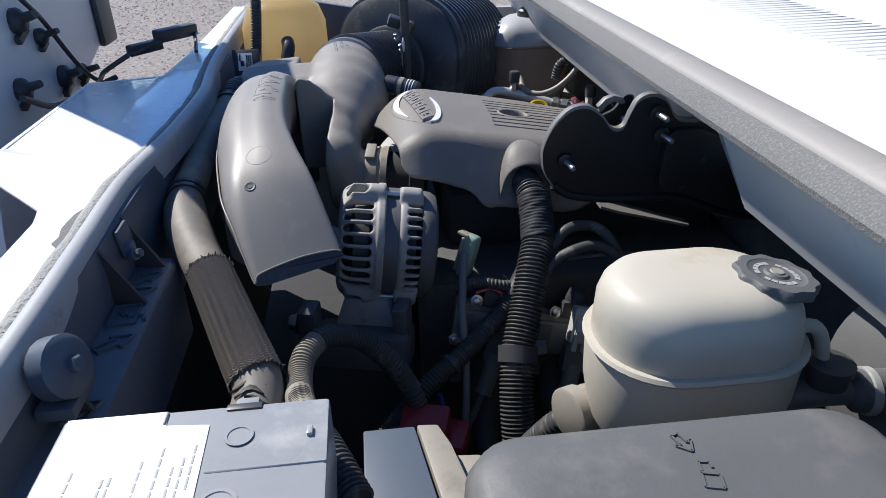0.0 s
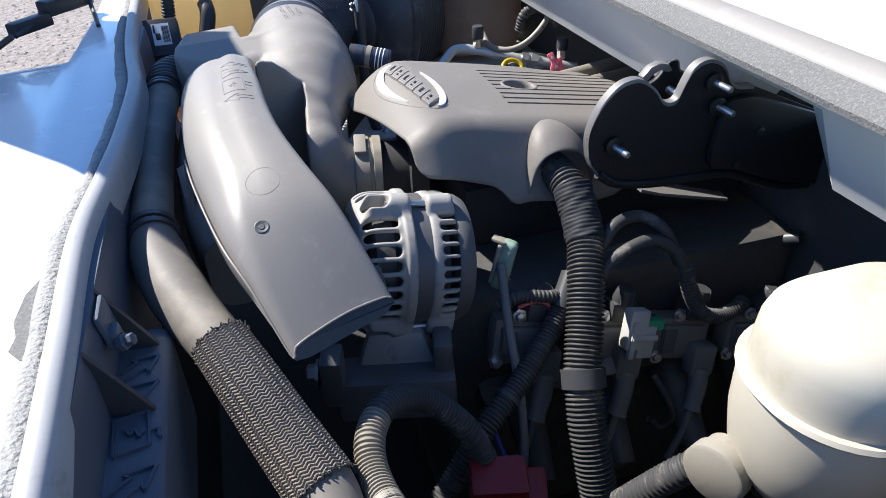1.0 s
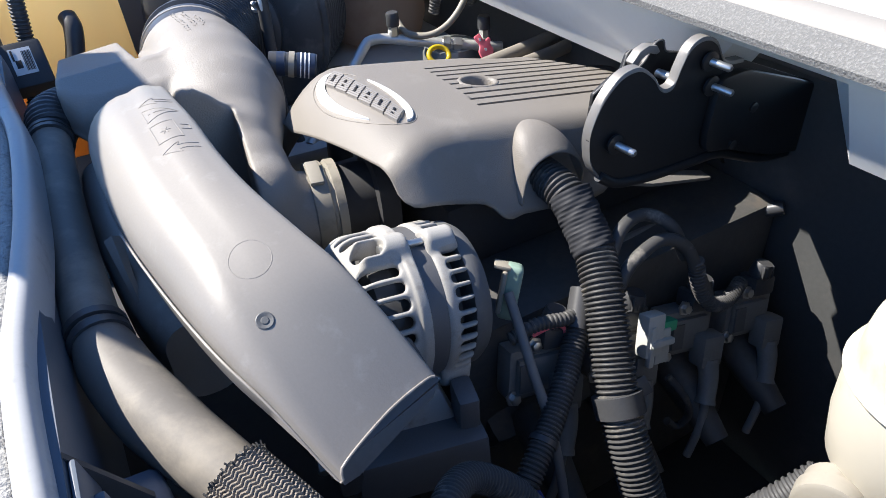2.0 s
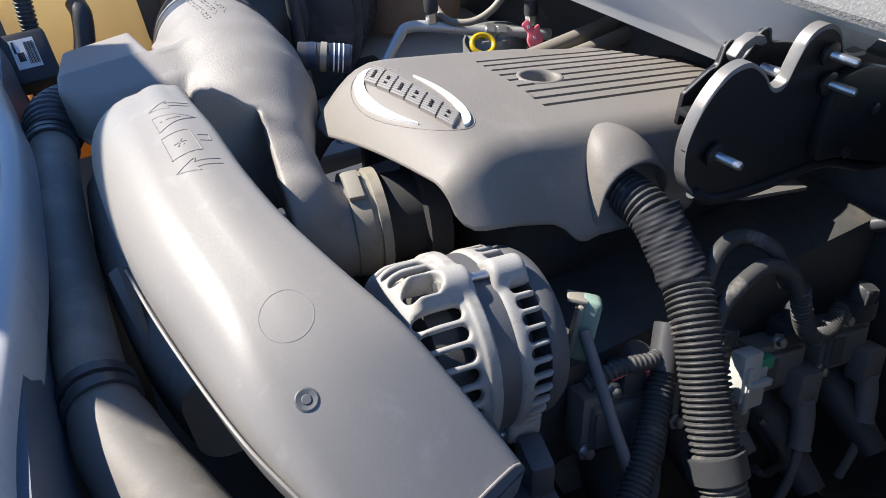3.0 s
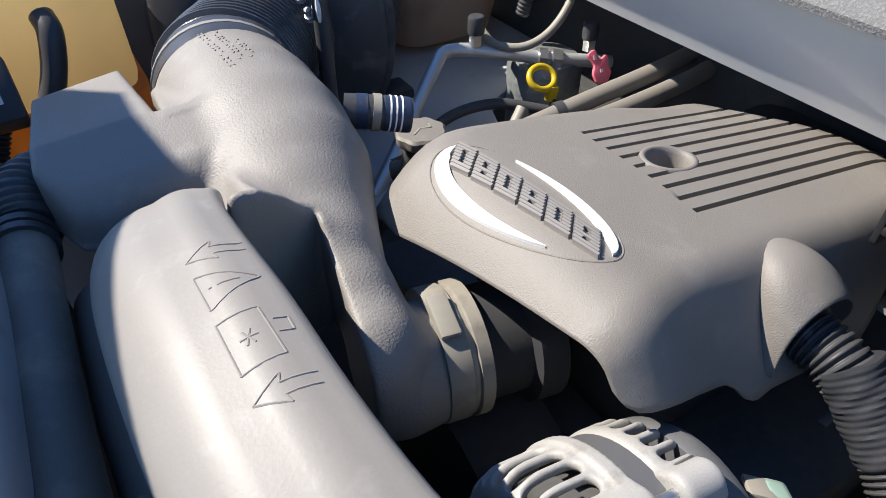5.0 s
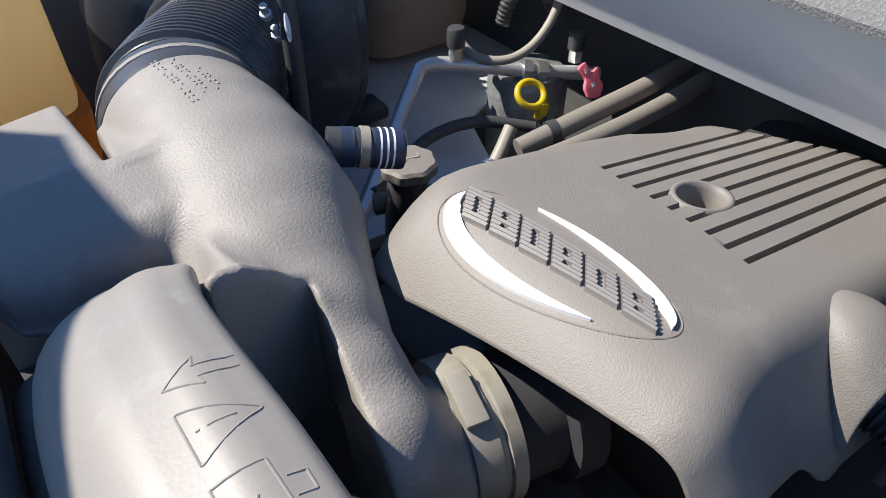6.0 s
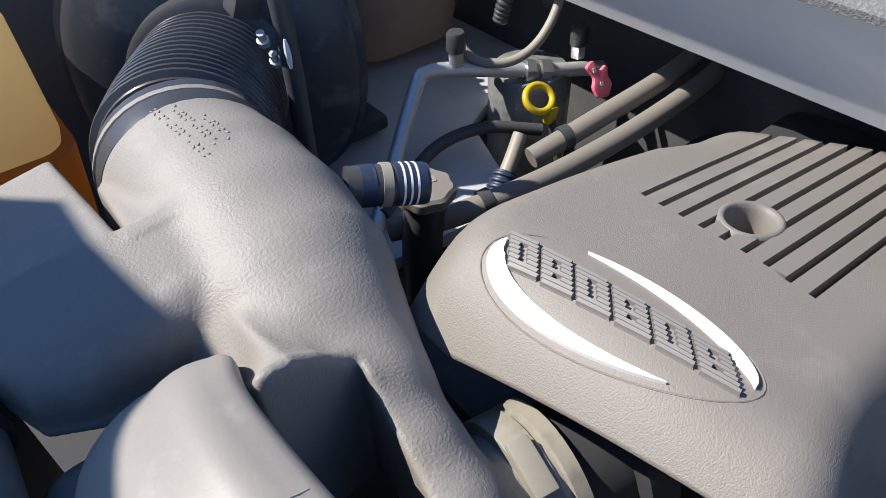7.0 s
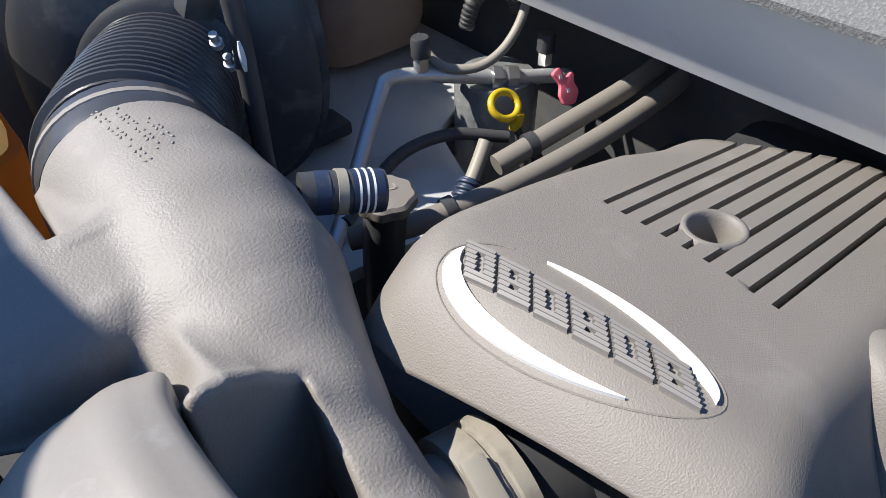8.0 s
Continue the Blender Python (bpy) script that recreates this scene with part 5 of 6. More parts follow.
wire("blue_wire", [(0.112, 0.69, 0.79), (0.105, 0.70, 0.81), (0.10, 0.705, 0.83)], 0.003, BLUEW, "short blue wire end")
for pts, clip in (([(0.15, 1.36, 0.96), (0.20, 1.325, 0.972), (0.30, 1.30, 0.98), (0.42, 1.29, 0.987), (0.54, 1.292, 0.994), (0.62, 1.30, 1.0)], (0.24, 1.3145, 0.976)), ([(0.34, 1.35, 0.965), (0.42, 1.335, 0.985), (0.523, 1.325, 1.002), (0.61, 1.33, 1.01)], (0.385, 1.342, 0.9765))):
    hh = thing("heater_hose", "dusty black heater hose, sunlit tan put into its colour", "hose", clip, "heater hoses")
    part("pipe", tube(pts, 0.0122, 16, 0.006), TAN, hh)
    part("clip", lathe([(0.012, -0.006), (0.0145, -0.006), (0.0145, 0.006), (0.012, 0.006)], clip, (1, -0.25, 0.15), 20), BLACK, hh, "black clip band")
loom("far_loom", [(0.470, 1.545, 1.02), (0.478, 1.54, 1.055), (0.505, 1.535, 1.068), (0.535, 1.53, 1.052), (0.55, 1.53, 1.03)], 0.011, 0.006, "black corrugated hose looping behind the canister")
loom("far_loom", [(0.55, 1.53, 1.075), (0.585, 1.53, 1.05), (0.615, 1.53, 1.01)], 0.013, 0.006, "black corrugated hose looping behind the canister")

# ---- steel bracket at the cowl ----
brk = thing("steel_bracket", "black painted steel hinge bracket with studs", "bracket", (0.4, 0.85, 1.05))
PY = 0.845
UPR = Matrix(((1, 0, 0, 0), (0, 0, -1, PY), (0, 1, 0, 0), (0, 0, 0, 1)))
upper = [(0.264, 1.088), (0.262, 1.115), (0.272, 1.142), (0.286, 1.160), (0.301, 1.170), (0.321, 1.171), (0.340, 1.158), (0.352, 1.143), (0.361, 1.138), (0.371, 1.141), (0.378, 1.158), (0.386, 1.174), (0.398, 1.182), (0.413, 1.182), (0.428, 1.173), (0.439, 1.156), (0.450, 1.147), (0.474, 1.144)]
lower = [(0.62, 1.080), (0.62, 0.985), (0.54, 1.000), (0.466, 1.030), (0.42, 1.034), (0.36, 1.036), (0.305, 1.045), (0.279, 1.062)]
ridge = [tuple(p.xy) for p in spline([(x, z, 0) for x, z in upper], 0.004)]
part("plate", prism(ridge + lower, 0.005, UPR), BRACKET, brk)
part("rolled_edge", rings([[Vector((x, PY - 0.0012 + dy, z + dz)) for dy, dz in ((0, -0.0005), (0.001, 0.0012), (0.012, 0.0012), (0.0125, -0.003), (0, -0.003))] for x, z in [(0.279, 1.062), (0.270, 1.074)] + ridge]), EDGE, brk, "pale steel edge")
# reinforcing arm with soft raised borders towards the cowl
arm = [(0.432, 1.135), (0.470, 1.137), (0.576, 1.098), (0.625, 1.078), (0.625, 0.990), (0.55, 1.005), (0.466, 1.040), (0.428, 1.047), (0.424, 1.07)]
part("arm", prism(round_poly(arm, 0.012), 0.012, Matrix(((1, 0, 0, 0), (0, 0, -1, PY - 0.012), (0, 1, 0, 0), (0, 0, 0, 1))), 0.004), BRACKET, brk)
part("lower_flange", tube([(0.279, PY, 1.062), (0.305, PY, 1.045), (0.36, PY, 1.036), (0.42, PY, 1.034), (0.466, PY, 1.030), (0.54, PY, 1.0), (0.598, PY, 0.99)], 0.006, 10, 0.01), BRACKET, brk)


def latch_plate(pts, y, th, name="latch_plate"):
    m = Matrix(((1, 0, 0, 0), (0, 0, -1, y), (0, 1, 0, 0), (0, 0, 0, 1)))
    ob = part(name, prism(round_poly(pts, 0.004), th, m, 0.0008), BRACKET, brk)
    part("pale_rim", tube([(x, y - th * 0.0, z) for x, z in pts[1:-1]], 0.0011, 6, 0.003), EDGE, ob, "thin pale rim")


latch_plate([(0.315, 1.09), (0.318, 1.122), (0.345, 1.137), (0.356, 1.140), (0.362, 1.158), (0.370, 1.160), (0.380, 1.146), (0.400, 1.140), (0.41, 1.09)], 0.907, 0.005)
latch_plate([(0.345, 1.10), (0.350, 1.140), (0.372, 1.150), (0.384, 1.166), (0.389, 1.170), (0.398, 1.169), (0.404, 1.156), (0.425, 1.150), (0.445, 1.143), (0.45, 1.10)], 0.892, 0.005)
claw = [(0.346, 1.158), (0.356, 1.169), (0.368, 1.173), (0.380, 1.170), (0.386, 1.162), (0.380, 1.160), (0.370, 1.164), (0.360, 1.160), (0.352, 1.150)]
part("latch_claw", prism(claw, 0.012, Matrix(((1, 0, 0, 0), (0, 0, -1, 0.882), (0, 1, 0, 0), (0, 0, 0, 1))), 0.002), EDGE, brk, "pale latch claw")
part("latch_pin", tube([(0.383, 0.860, 1.141), (0.383, 0.880, 1.140)], 0.005, 10, 0.005), STEEL, brk)
part("bridge", box((0.12, 0.05, 0.006), at(0.37, 0.880, 1.105, 0, 3, 0), 0.001), BRACKET, brk)
for x, z in ((0.293, 1.098), (0.414, 1.158), (0.424, 1.128)):
    part("washer", lathe([(0.011, 0), (0.011, 0.003), (0.008, 0.004)], (x, PY - 0.004, z), (0, -1, 0), 18), BRACKET, brk)
    part("stud", lathe([(0.0042, 0), (0.0042, 0.024), (0.0030, 0.026)], (x, PY - 0.005, z), (0.15, -1, -0.05), 12), STEEL, brk)
for x, z in ((0.455, 1.055), (0.478, 1.095)):
    part("weld_nut", lathe([(0.006, 0), (0.006, 0.003), (0.004, 0.004)], (x, PY - 0.022, z), (0, -1, 0), 10), BRACKET, brk)
part("shelf", prism([(0.36, 0.872), (0.39, 0.868), (0.51, 0.878), (0.515, 0.90), (0.36, 0.91)], 0.004, Matrix.Translation((0.39, 0, 1.003)) @ Euler((0, radians(17), 0)).to_matrix().to_4x4() @ Matrix.Translation((-0.39, 0, 0))), EDGE, brk, "thin pale ledge")

# ---- coolant tank ----
tank = thing("coolant_tank", "milky white plastic coolant tank with a dark cap", "coolant tank", (0.31, 0.5, 0.95))


def tank_row(z, cx, cy, w, d, r):
    return [Vector((x, y, z)) for x, y in rounded(cx, cy, w, d, r, 10)]


lower = [tank_row(z, 0.322, 0.50, w, d, r) for z, w, d, r in ((0.940, 0.13, 0.09, 0.04), (0.950, 0.165, 0.12, 0.055), (0.972, 0.190, 0.142, 0.066), (1.01, 0.205, 0.152, 0.072), (1.045, 0.208, 0.155, 0.074), (1.060, 0.205, 0.152, 0.072))]
part("lower_half", rings(lower), TANKW, tank)
part("seam", rings([tank_row(z, 0.322, 0.50, w, d, r) for z, w, d, r in ((1.058, 0.210, 0.157, 0.074), (1.0615, 0.215, 0.162, 0.077), (1.065, 0.210, 0.157, 0.074))]), TANKW, tank)
upper = [tank_row(z, cx, 0.50, w, d, r) for z, cx, w, d, r in ((1.063, 0.322, 0.200, 0.148, 0.071), (1.085, 0.322, 0.197, 0.146, 0.070), (1.101, 0.320, 0.191, 0.141, 0.067), (1.113, 0.318, 0.180, 0.132, 0.063), (1.121, 0.316, 0.164, 0.118, 0.057), (1.1265, 0.314, 0.140, 0.098, 0.047), (1.129, 0.312, 0.105, 0.07, 0.034), (1.130, 0.311, 0.05, 0.035, 0.016))]
part("upper_half", rings(upper), TANKW, tank)
part("neck", lathe([(0.034, -0.02), (0.032, 0.0), (0.029, 0.035)], (0.378, 0.488, 1.085), (0.12, -0.05, 1), 28), TANKW, tank)
capd = Vector((0.13, 0.01, 1)).normalized()
capo = Vector((0.384, 0.486, 1.118))
rows = []
for r, h in ((0.028, -0.004), (0.034, 0.0), (0.0375, 0.002), (0.0375, 0.009), (0.0355, 0.0115), (0.027, 0.012), (0.025, 0.0105), (0.012, 0.0105), (0.010, 0.0125), (0.001, 0.0125)):
    u = capd.orthogonal().normalized()
    v = capd.cross(u)
    rows.append([capo + capd * h + (r * (1 + 0.045 * math.cos(10 * a) * (r > 0.03))) * (math.cos(a) * u + math.sin(a) * v) for a in (2 * math.pi * k / 80 for k in range(80))])
cap = part("cap", rings(rows), GREY, tank, "ribbed dark grey screw cap")
part("cap_centre", lathe([(0.007, 0), (0.006, 0.0015), (0.001, 0.0015)], capo + capd * 0.0122, capd, 20), CREAM, cap, "cream centre disc")
for a in range(0, 360, 20):
    q = radians(a)
    if a % 120 < 100:
        part("print_line", box((0.0045, 0.0055, 0.0005), Matrix.Translation(capo + capd * 0.0108) @ capd.to_track_quat("Z", "Y").to_matrix().to_4x4() @ at(0.0185 * math.cos(q), 0.0185 * math.sin(q), 0, 0, 0, a), 0), INKG, cap)
part("outlet", tube([(0.405, 0.475, 1.075), (0.425, 0.47, 1.078), (0.437, 0.468, 1.06), (0.442, 0.466, 1.03)], 0.007, 12, 0.005), TANKW, tank)
pump = thing("pipe_cap", "round beige hose cap with a scored face", "cap", (0.2, 0.5, 0.95))
part("body", lathe([(0.024, 0), (0.027, 0.002), (0.027, 0.016), (0.024, 0.018), (0.024, 0.03), (0.02, 0.034)], (0.205, 0.492, 0.970), (0.9, 0.35, -0.05), 28), CREAM, pump)
tank.location, tank.scale = Vector((0.032, -0.01, 1.441)).lerp(tank.location, 0.955) + Vector((0.004, 0, -0.008)), (0.93, 0.93, 0.955)
one("tank_hose", corrugated([(0.245, 0.52, 0.955), (0.21, 0.535, 0.92), (0.18, 0.565, 0.85)], 0.014, 0.002, 0.006, 18), LOOM, "dusty ribbed hose below the tank", "hose")
booster = thing("brake_reservoir", "grey round brake booster with a fluid pipe", "brake booster", (0.5, 0.42, 1.0))
part("drum", lathe([(0.03, -0.03), (0.075, -0.028), (0.092, -0.015), (0.095, 0.0), (0.092, 0.02), (0.06, 0.04)], (0.535, 0.43, 1.02), (-0.75, -0.35, 0.35), 40), GREY, booster)
part("cylinder", tube([(0.385, 0.445, 1.010), (0.43, 0.437, 1.020), (0.50, 0.43, 1.02)], lambda s: 0.013 + 0.007 * (s > 0.55), 18, 0.006), GREY, booster)
part("port", lathe([(0.010, -0.004), (0.016, -0.002), (0.017, 0.010), (0.0135, 0.012), (0.0125, 0.026)], (0.380, 0.447, 1.005), (1, -0.1, 0.05), 22), GREY, booster)
# flat black disc stands in for the shade inside the port
part("bore", lathe([(0.013, 0), (0.013, 0.002), (0.001, 0.002)], (0.3755, 0.4475, 1.005), (-1, 0.1, -0.05), 20), BLACK, booster, "black disc for the shaded open bore")
part("filler", lathe([(0.018, 0), (0.018, 0.012), (0.021, 0.014), (0.021, 0.022), (0.012, 0.024)], (0.428, 0.440, 1.030), (0, 0, 1), 22), BLACK, booster, "black filler neck")
part("band", lathe([(0.021, 0), (0.0225, 0.001), (0.0225, 0.007), (0.021, 0.008)], (0.462, 0.4335, 1.02), (1, -0.1, 0), 22), ALTUBE, booster)

# ---- battery and fuse box ----
bat = thing("battery", "grey plastic car battery with a white label", "battery", (-0.1, 0.24, 0.95))
part("case", box((0.178, 0.27, 0.18), at(-0.098, 0.237, 1.031), 0.003), BATT, bat)
part("label_sheet", prism([(-0.186, 0.105), (-0.083, 0.105), (-0.088, 0.354), (-0.117, 0.357), (-0.118, 0.371), (-0.184, 0.371)], 0.0006, at(0, 0, 1.1218)), PAPER, bat, "white paper label")
part("rib", box((0.0016, 0.012, 0.002), at(-0.1185, 0.364, 1.122), 0.0005, 1), BATT, bat)
part("rib", box((0.075, 0.0025, 0.002), at(-0.047, 0.312, 1.121), 0.0008, 1), BATT, bat)
part("vent_ring", lathe([(0.008, 0), (0.0095, 0.0004), (0.0095, 0.0009), (0.0075, 0.0009), (0.007, 0.0002), (0.001, 0.0002)], (-0.067, 0.341, 1.1214), (0, 0, 1), 28), BATT, bat)
part("vent_ring", lathe([(0.010, 0), (0.012, 0.0004), (0.012, 0.0009), (0.0095, 0.0009), (0.009, 0.0002), (0.001, 0.0002)], (-0.072, 0.285, 1.1214), (0, 0, 1), 28), BATT, bat)
part("latch", box((0.016, 0.012, 0.008), at(-0.066, 0.374, 1.117), 0.002), BATT, bat)
# black block stands in for the notch's shade; the case is uncut
part("notch", box((0.024, 0.006, 0.010), at(-0.067, 0.3695, 1.1175), 0.001), BLACK, bat, "black block for the shaded latch notch")
part("peg", box((0.004, 0.008, 0.004), at(-0.021, 0.339, 1.122), 0.001), BATT, bat)
for i, (x, y0, y1) in enumerate(((-0.093, 0.30, 0.335), (-0.0985, 0.27, 0.325), (-0.104, 0.29, 0.318), (-0.113, 0.26, 0.335), (-0.124, 0.25, 0.325), (-0.129, 0.26, 0.30), (-0.140, 0.25, 0.318), (-0.1445, 0.26, 0.315), (-0.165, 0.30, 0.322))):
    y = y0
    while y < y1:
        ln = 0.003 + 0.004 * ((i * 7 + int(y * 1000)) % 3) / 2
        part("print_line", box((0.0014, ln, 0.0003), at(x, y, 1.1220), 0), INKG, bat)
        y += ln + 0.002
box_ = thing("fuse_box", "dusty grey fuse box with a smooth lid", "fuse box", (0.22, 0.2, 1.0))
lid = [[Vector((x, y, z)) for x, y in outl] for z, outl in ((1.04, rounded(0.222, 0.19, 0.295, 0.30, 0.035, 6)), (1.09, rounded(0.222, 0.19, 0.290, 0.295, 0.035, 6)), (1.104, rounded(0.222, 0.19, 0.280, 0.285, 0.035, 6)), (1.110, rounded(0.222, 0.19, 0.262, 0.267, 0.03, 6)), (1.1105, rounded(0.222, 0.19, 0.2, 0.2, 0.02, 6)))]
part("lid", rings(lid), GREY, box_)
part("base", box((0.28, 0.28, 0.12), at(0.222, 0.19, 0.98), 0.008), BLACK, box_)
flatp = lambda x, y: Vector((x, y, 1.1105))
part("raised_arrow", stroke(sketch_arrow((0.219, 0.314), (0.35, -1), 0.017), 0.0016, 0.0012, flatp, UP), GREY, box_)
part("raised_lock", join(stroke([(0.222, 0.280), (0.233, 0.277), (0.231, 0.266), (0.220, 0.269), (0.222, 0.280)], 0.0016, 0.0012, flatp, UP), stroke([(0.223, 0.281), (0.224, 0.289), (0.231, 0.288), (0.231, 0.283)], 0.0016, 0.0012, flatp, UP)), GREY, box_)
tray = thing("battery_tray", "blue-black bracket with a cream plastic edge", "bracket", (0.06, 0.45, 0.9))
part("plate", prism([(0.005, 0.36), (0.005, 0.50), (0.055, 0.50), (0.075, 0.36)], 0.006, at(0, 0, 0.968), 0.002), SHROUD, tray)
part("edge", prism([(0.057, 0.50), (0.078, 0.498), (0.088, 0.47), (0.11, 0.36), (0.078, 0.36)], 0.03, at(0, 0, 0.970), 0.003), CREAM, tray)
part("step", prism([(0.09, 0.47), (0.115, 0.468), (0.125, 0.45), (0.13, 0.36), (0.112, 0.36)], 0.03, at(0, 0, 0.955), 0.003), CREAM, tray)
one("terminal_cover", join(box((0.06, 0.045, 0.05), at(0.075, 0.63, 0.84, 10, 0, -15), 0.008), box((0.03, 0.05, 0.03), at(0.11, 0.62, 0.825, 0, 0, -20), 0.006)), RED, "dark red plastic junction cover under the loom", "terminal cover")

# ---- engine block and ignition ----
blk = thing("engine_block", "dark oily engine block, its intake blackened for deep shade", "engine", (0.3, 1.05, 0.5))
part("block", box((0.52, 0.46, 0.45), at(0.34, 1.06, 0.70), 0.02), BLOCK, blk)
part("valve_cover", box((0.46, 0.14, 0.10), at(0.35, 0.885, 0.765, 35, 0, 0), 0.02), BLOCK, blk)
# case and runner: deep engine-bay shade put into their colour
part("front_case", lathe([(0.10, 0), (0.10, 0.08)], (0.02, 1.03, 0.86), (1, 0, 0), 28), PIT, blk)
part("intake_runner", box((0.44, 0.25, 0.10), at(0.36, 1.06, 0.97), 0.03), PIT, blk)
for k in range(4):
    part("plug_well", tube([(0.165 + 0.113 * k, 0.70, 0.72 - 0.010 * k), (0.17 + 0.113 * k, 0.76, 0.75 - 0.010 * k), (0.18 + 0.113 * k, 0.82, 0.77 - 0.010 * k)], lambda s: 0.016 + 0.014 * s, 14, 0.01), BLOCK, blk)
part("head_rail", box((0.48, 0.035, 0.05), at(0.36, 0.845, 0.775, 0, 10, 0), 0.012), BLOCK, blk)


def make_coil():
    """Origin at the upper fixing bolt."""
    c = thing("ignition_coil", "dusty black ignition coil with a rubber plug boot", "ignition coil", group="ignition coils")
    body = part("body", join(box((0.080, 0.030, 0.062), at(0.012, 0.002, -0.036), 0.006), box((0.060, 0.010, 0.044), at(0.010, -0.015, -0.036), 0.004)), COIL, c)
    part("window", box((0.018, 0.003, 0.034), at(-0.010, -0.0205, -0.036), 0.001), GREY, body)
    head = part("head", join(box((0.036, 0.032, 0.026), at(0.026, -0.006, 0.006), 0.005), lathe([(0.014, 0), (0.0145, 0.006), (0.013, 0.018), (0.011, 0.022)], (0.026, -0.008, 0.016), (0.1, -0.25, 1), 14)), BLACK, c)
    for e in (-0.008, 0.0, 0.008):
        part("grip", box((0.003, 0.004, 0.018), at(0.026 + e, -0.022, 0.026), 0.001, 1), BLACK, head)
    part("block", box((0.034, 0.026, 0.044), at(0.036, -0.026, -0.058, 0, 0, 0), 0.005), COIL, c)
    part("boot", tube([(0.036, -0.030, -0.072), (0.034, -0.038, -0.095), (0.026, -0.046, -0.125)], lambda s: 0.0135 - 0.002 * s + 0.002 * (s > 0.9), 14, 0.006), COIL, c)
    part("lead", tube([(0.026, -0.046, -0.122), (0.018, -0.050, -0.155), (0.008, -0.045, -0.20)], 0.0055, 10), WIREG, c)
    for p in ((0, -0.014, 0), (-0.022, -0.012, -0.062)):
        part("bolt", lathe([(0.0095, 0), (0.0095, 0.003), (0.006, 0.0035), (0.006, 0.009), (0.004, 0.010)], p, (0, -1, 0.1), 6), STEEL, c)
    return c


coil = make_coil()
coil.matrix_basis = at(0.166, 0.812, 0.910, -14, 10, -6)
for x, y, z in ((0.280, 0.809, 0.882), (0.393, 0.806, 0.856), (0.506, 0.802, 0.832)):
    copy_thing(coil, at(x, y, z, -14, 10, -6))
wire("sensor_hose", [(0.30, 0.875, 0.915), (0.40, 0.882, 0.915), (0.50, 0.880, 0.908), (0.60, 0.875, 0.885)], 0.011, COIL, "dusty black pipe behind the coils", "pipe")
wire("vent_hose", [(0.34, 0.868, 0.86), (0.44, 0.866, 0.85), (0.525, 0.864, 0.832), (0.60, 0.86, 0.815)], 0.017, RUBBER, "thick black hose behind the coils", "hose")
for p, d, r, w in (((0.495, 0.880, 0.909), (1, 0, -0.15), 0.0135, 0.007), ((0.535, 0.879, 0.902), (1, 0, -0.2), 0.0135, 0.007), ((0.515, 0.8645, 0.835), (1, -0.03, -0.2), 0.0195, 0.005), ((0.545, 0.863, 0.829), (1, -0.03, -0.2), 0.0195, 0.004)):
    one("spring_clamp", lathe([(r - 0.003, -w), (r, -w), (r, w), (r - 0.003, w)], p, d, 20), GREY, "dull steel spring clamp round a hose", "clamp", "hose clamps")
loom("branch_loom", [(0.372, 0.775, 0.955), (0.385, 0.77, 0.91), (0.41, 0.768, 0.875), (0.45, 0.775, 0.858), (0.49, 0.79, 0.858)], 0.010, 0.005, "thin black corrugated branch loom to the coils")
loom("branch_loom", [(0.135, 0.80, 0.935), (0.165, 0.795, 0.945), (0.20, 0.79, 0.94), (0.225, 0.80, 0.93)], 0.008, 0.005, "thin black corrugated branch loom to the coils")
wire("coil_wire", [(0.165, 0.80, 0.925), (0.185, 0.792, 0.935), (0.20, 0.79, 0.925), (0.195, 0.795, 0.90)], 0.0022, PINK, "thin pink coil wire")
wire("ground_wire", [(0.34, 0.755, 0.80), (0.352, 0.735, 0.775), (0.362, 0.73, 0.74), (0.350, 0.735, 0.72), (0.336, 0.74, 0.735)], 0.005, LOOM, "looped black wire by the coils")
con = thing("wire_connector", "ivory and green plastic wiring connector", "connector", (0.31, 0.775, 0.88))
part("shell", join(box((0.028, 0.018, 0.052), at(0.308, 0.766, 0.880, -15, 14, 0), 0.003), box((0.024, 0.016, 0.044), at(0.322, 0.764, 0.858, -15, 14, 0), 0.003), box((0.008, 0.008, 0.05), at(0.300, 0.755, 0.872, -15, 14, 0), 0.002), box((0.036, 0.008, 0.008), at(0.316, 0.754, 0.872, -15, 14, 0), 0.002)), CONNW, con)
part("lock", box((0.030, 0.016, 0.014), at(0.336, 0.772, 0.876, -15, 14, 0), 0.003), GREENB, con, "green locking clip")
for dx in (-0.004, 0.004):
    part("lead", tube([(0.314 + dx, 0.772, 0.86), (0.318 + dx, 0.765, 0.835), (0.312, 0.76, 0.80)], 0.0022, 6), BLACK, con)

# ---- far side: tanks, pipes, canister ----
yel = thing("washer_tank", "yellowed translucent plastic reservoir with an orange base", "reservoir", (-0.15, 1.76, 0.98))
part("body", rings([[Vector((x, y, z)) for x, y in rounded(-0.155, 1.77, w, d, r, 8)] for z, w, d, r in ((0.985, 0.19, 0.15, 0.03), (1.0, 0.20, 0.16, 0.04), (1.13, 0.195, 0.155, 0.04), (1.17, 0.17, 0.13, 0.05), (1.185, 0.12, 0.09, 0.04))]), YELLOW, yel)
part("base", rings([[Vector((x, y, z)) for x, y in rounded(-0.155, 1.765, w, d, r, 8)] for z, w, d, r in ((0.86, 0.19, 0.15, 0.03), (0.98, 0.215, 0.175, 0.04), (0.986, 0.215, 0.175, 0.04))]), ORANGE, yel, "orange stained lower part")
one("ribbed_hose", corrugated([(-0.20, 1.66, 1.22), (-0.21, 1.655, 1.13), (-0.225, 1.64, 1.03), (-0.25, 1.62, 0.97)], 0.013, 0.002, 0.006, 14), RUBBER, "thin black ribbed hose before the yellow tank", "hose")
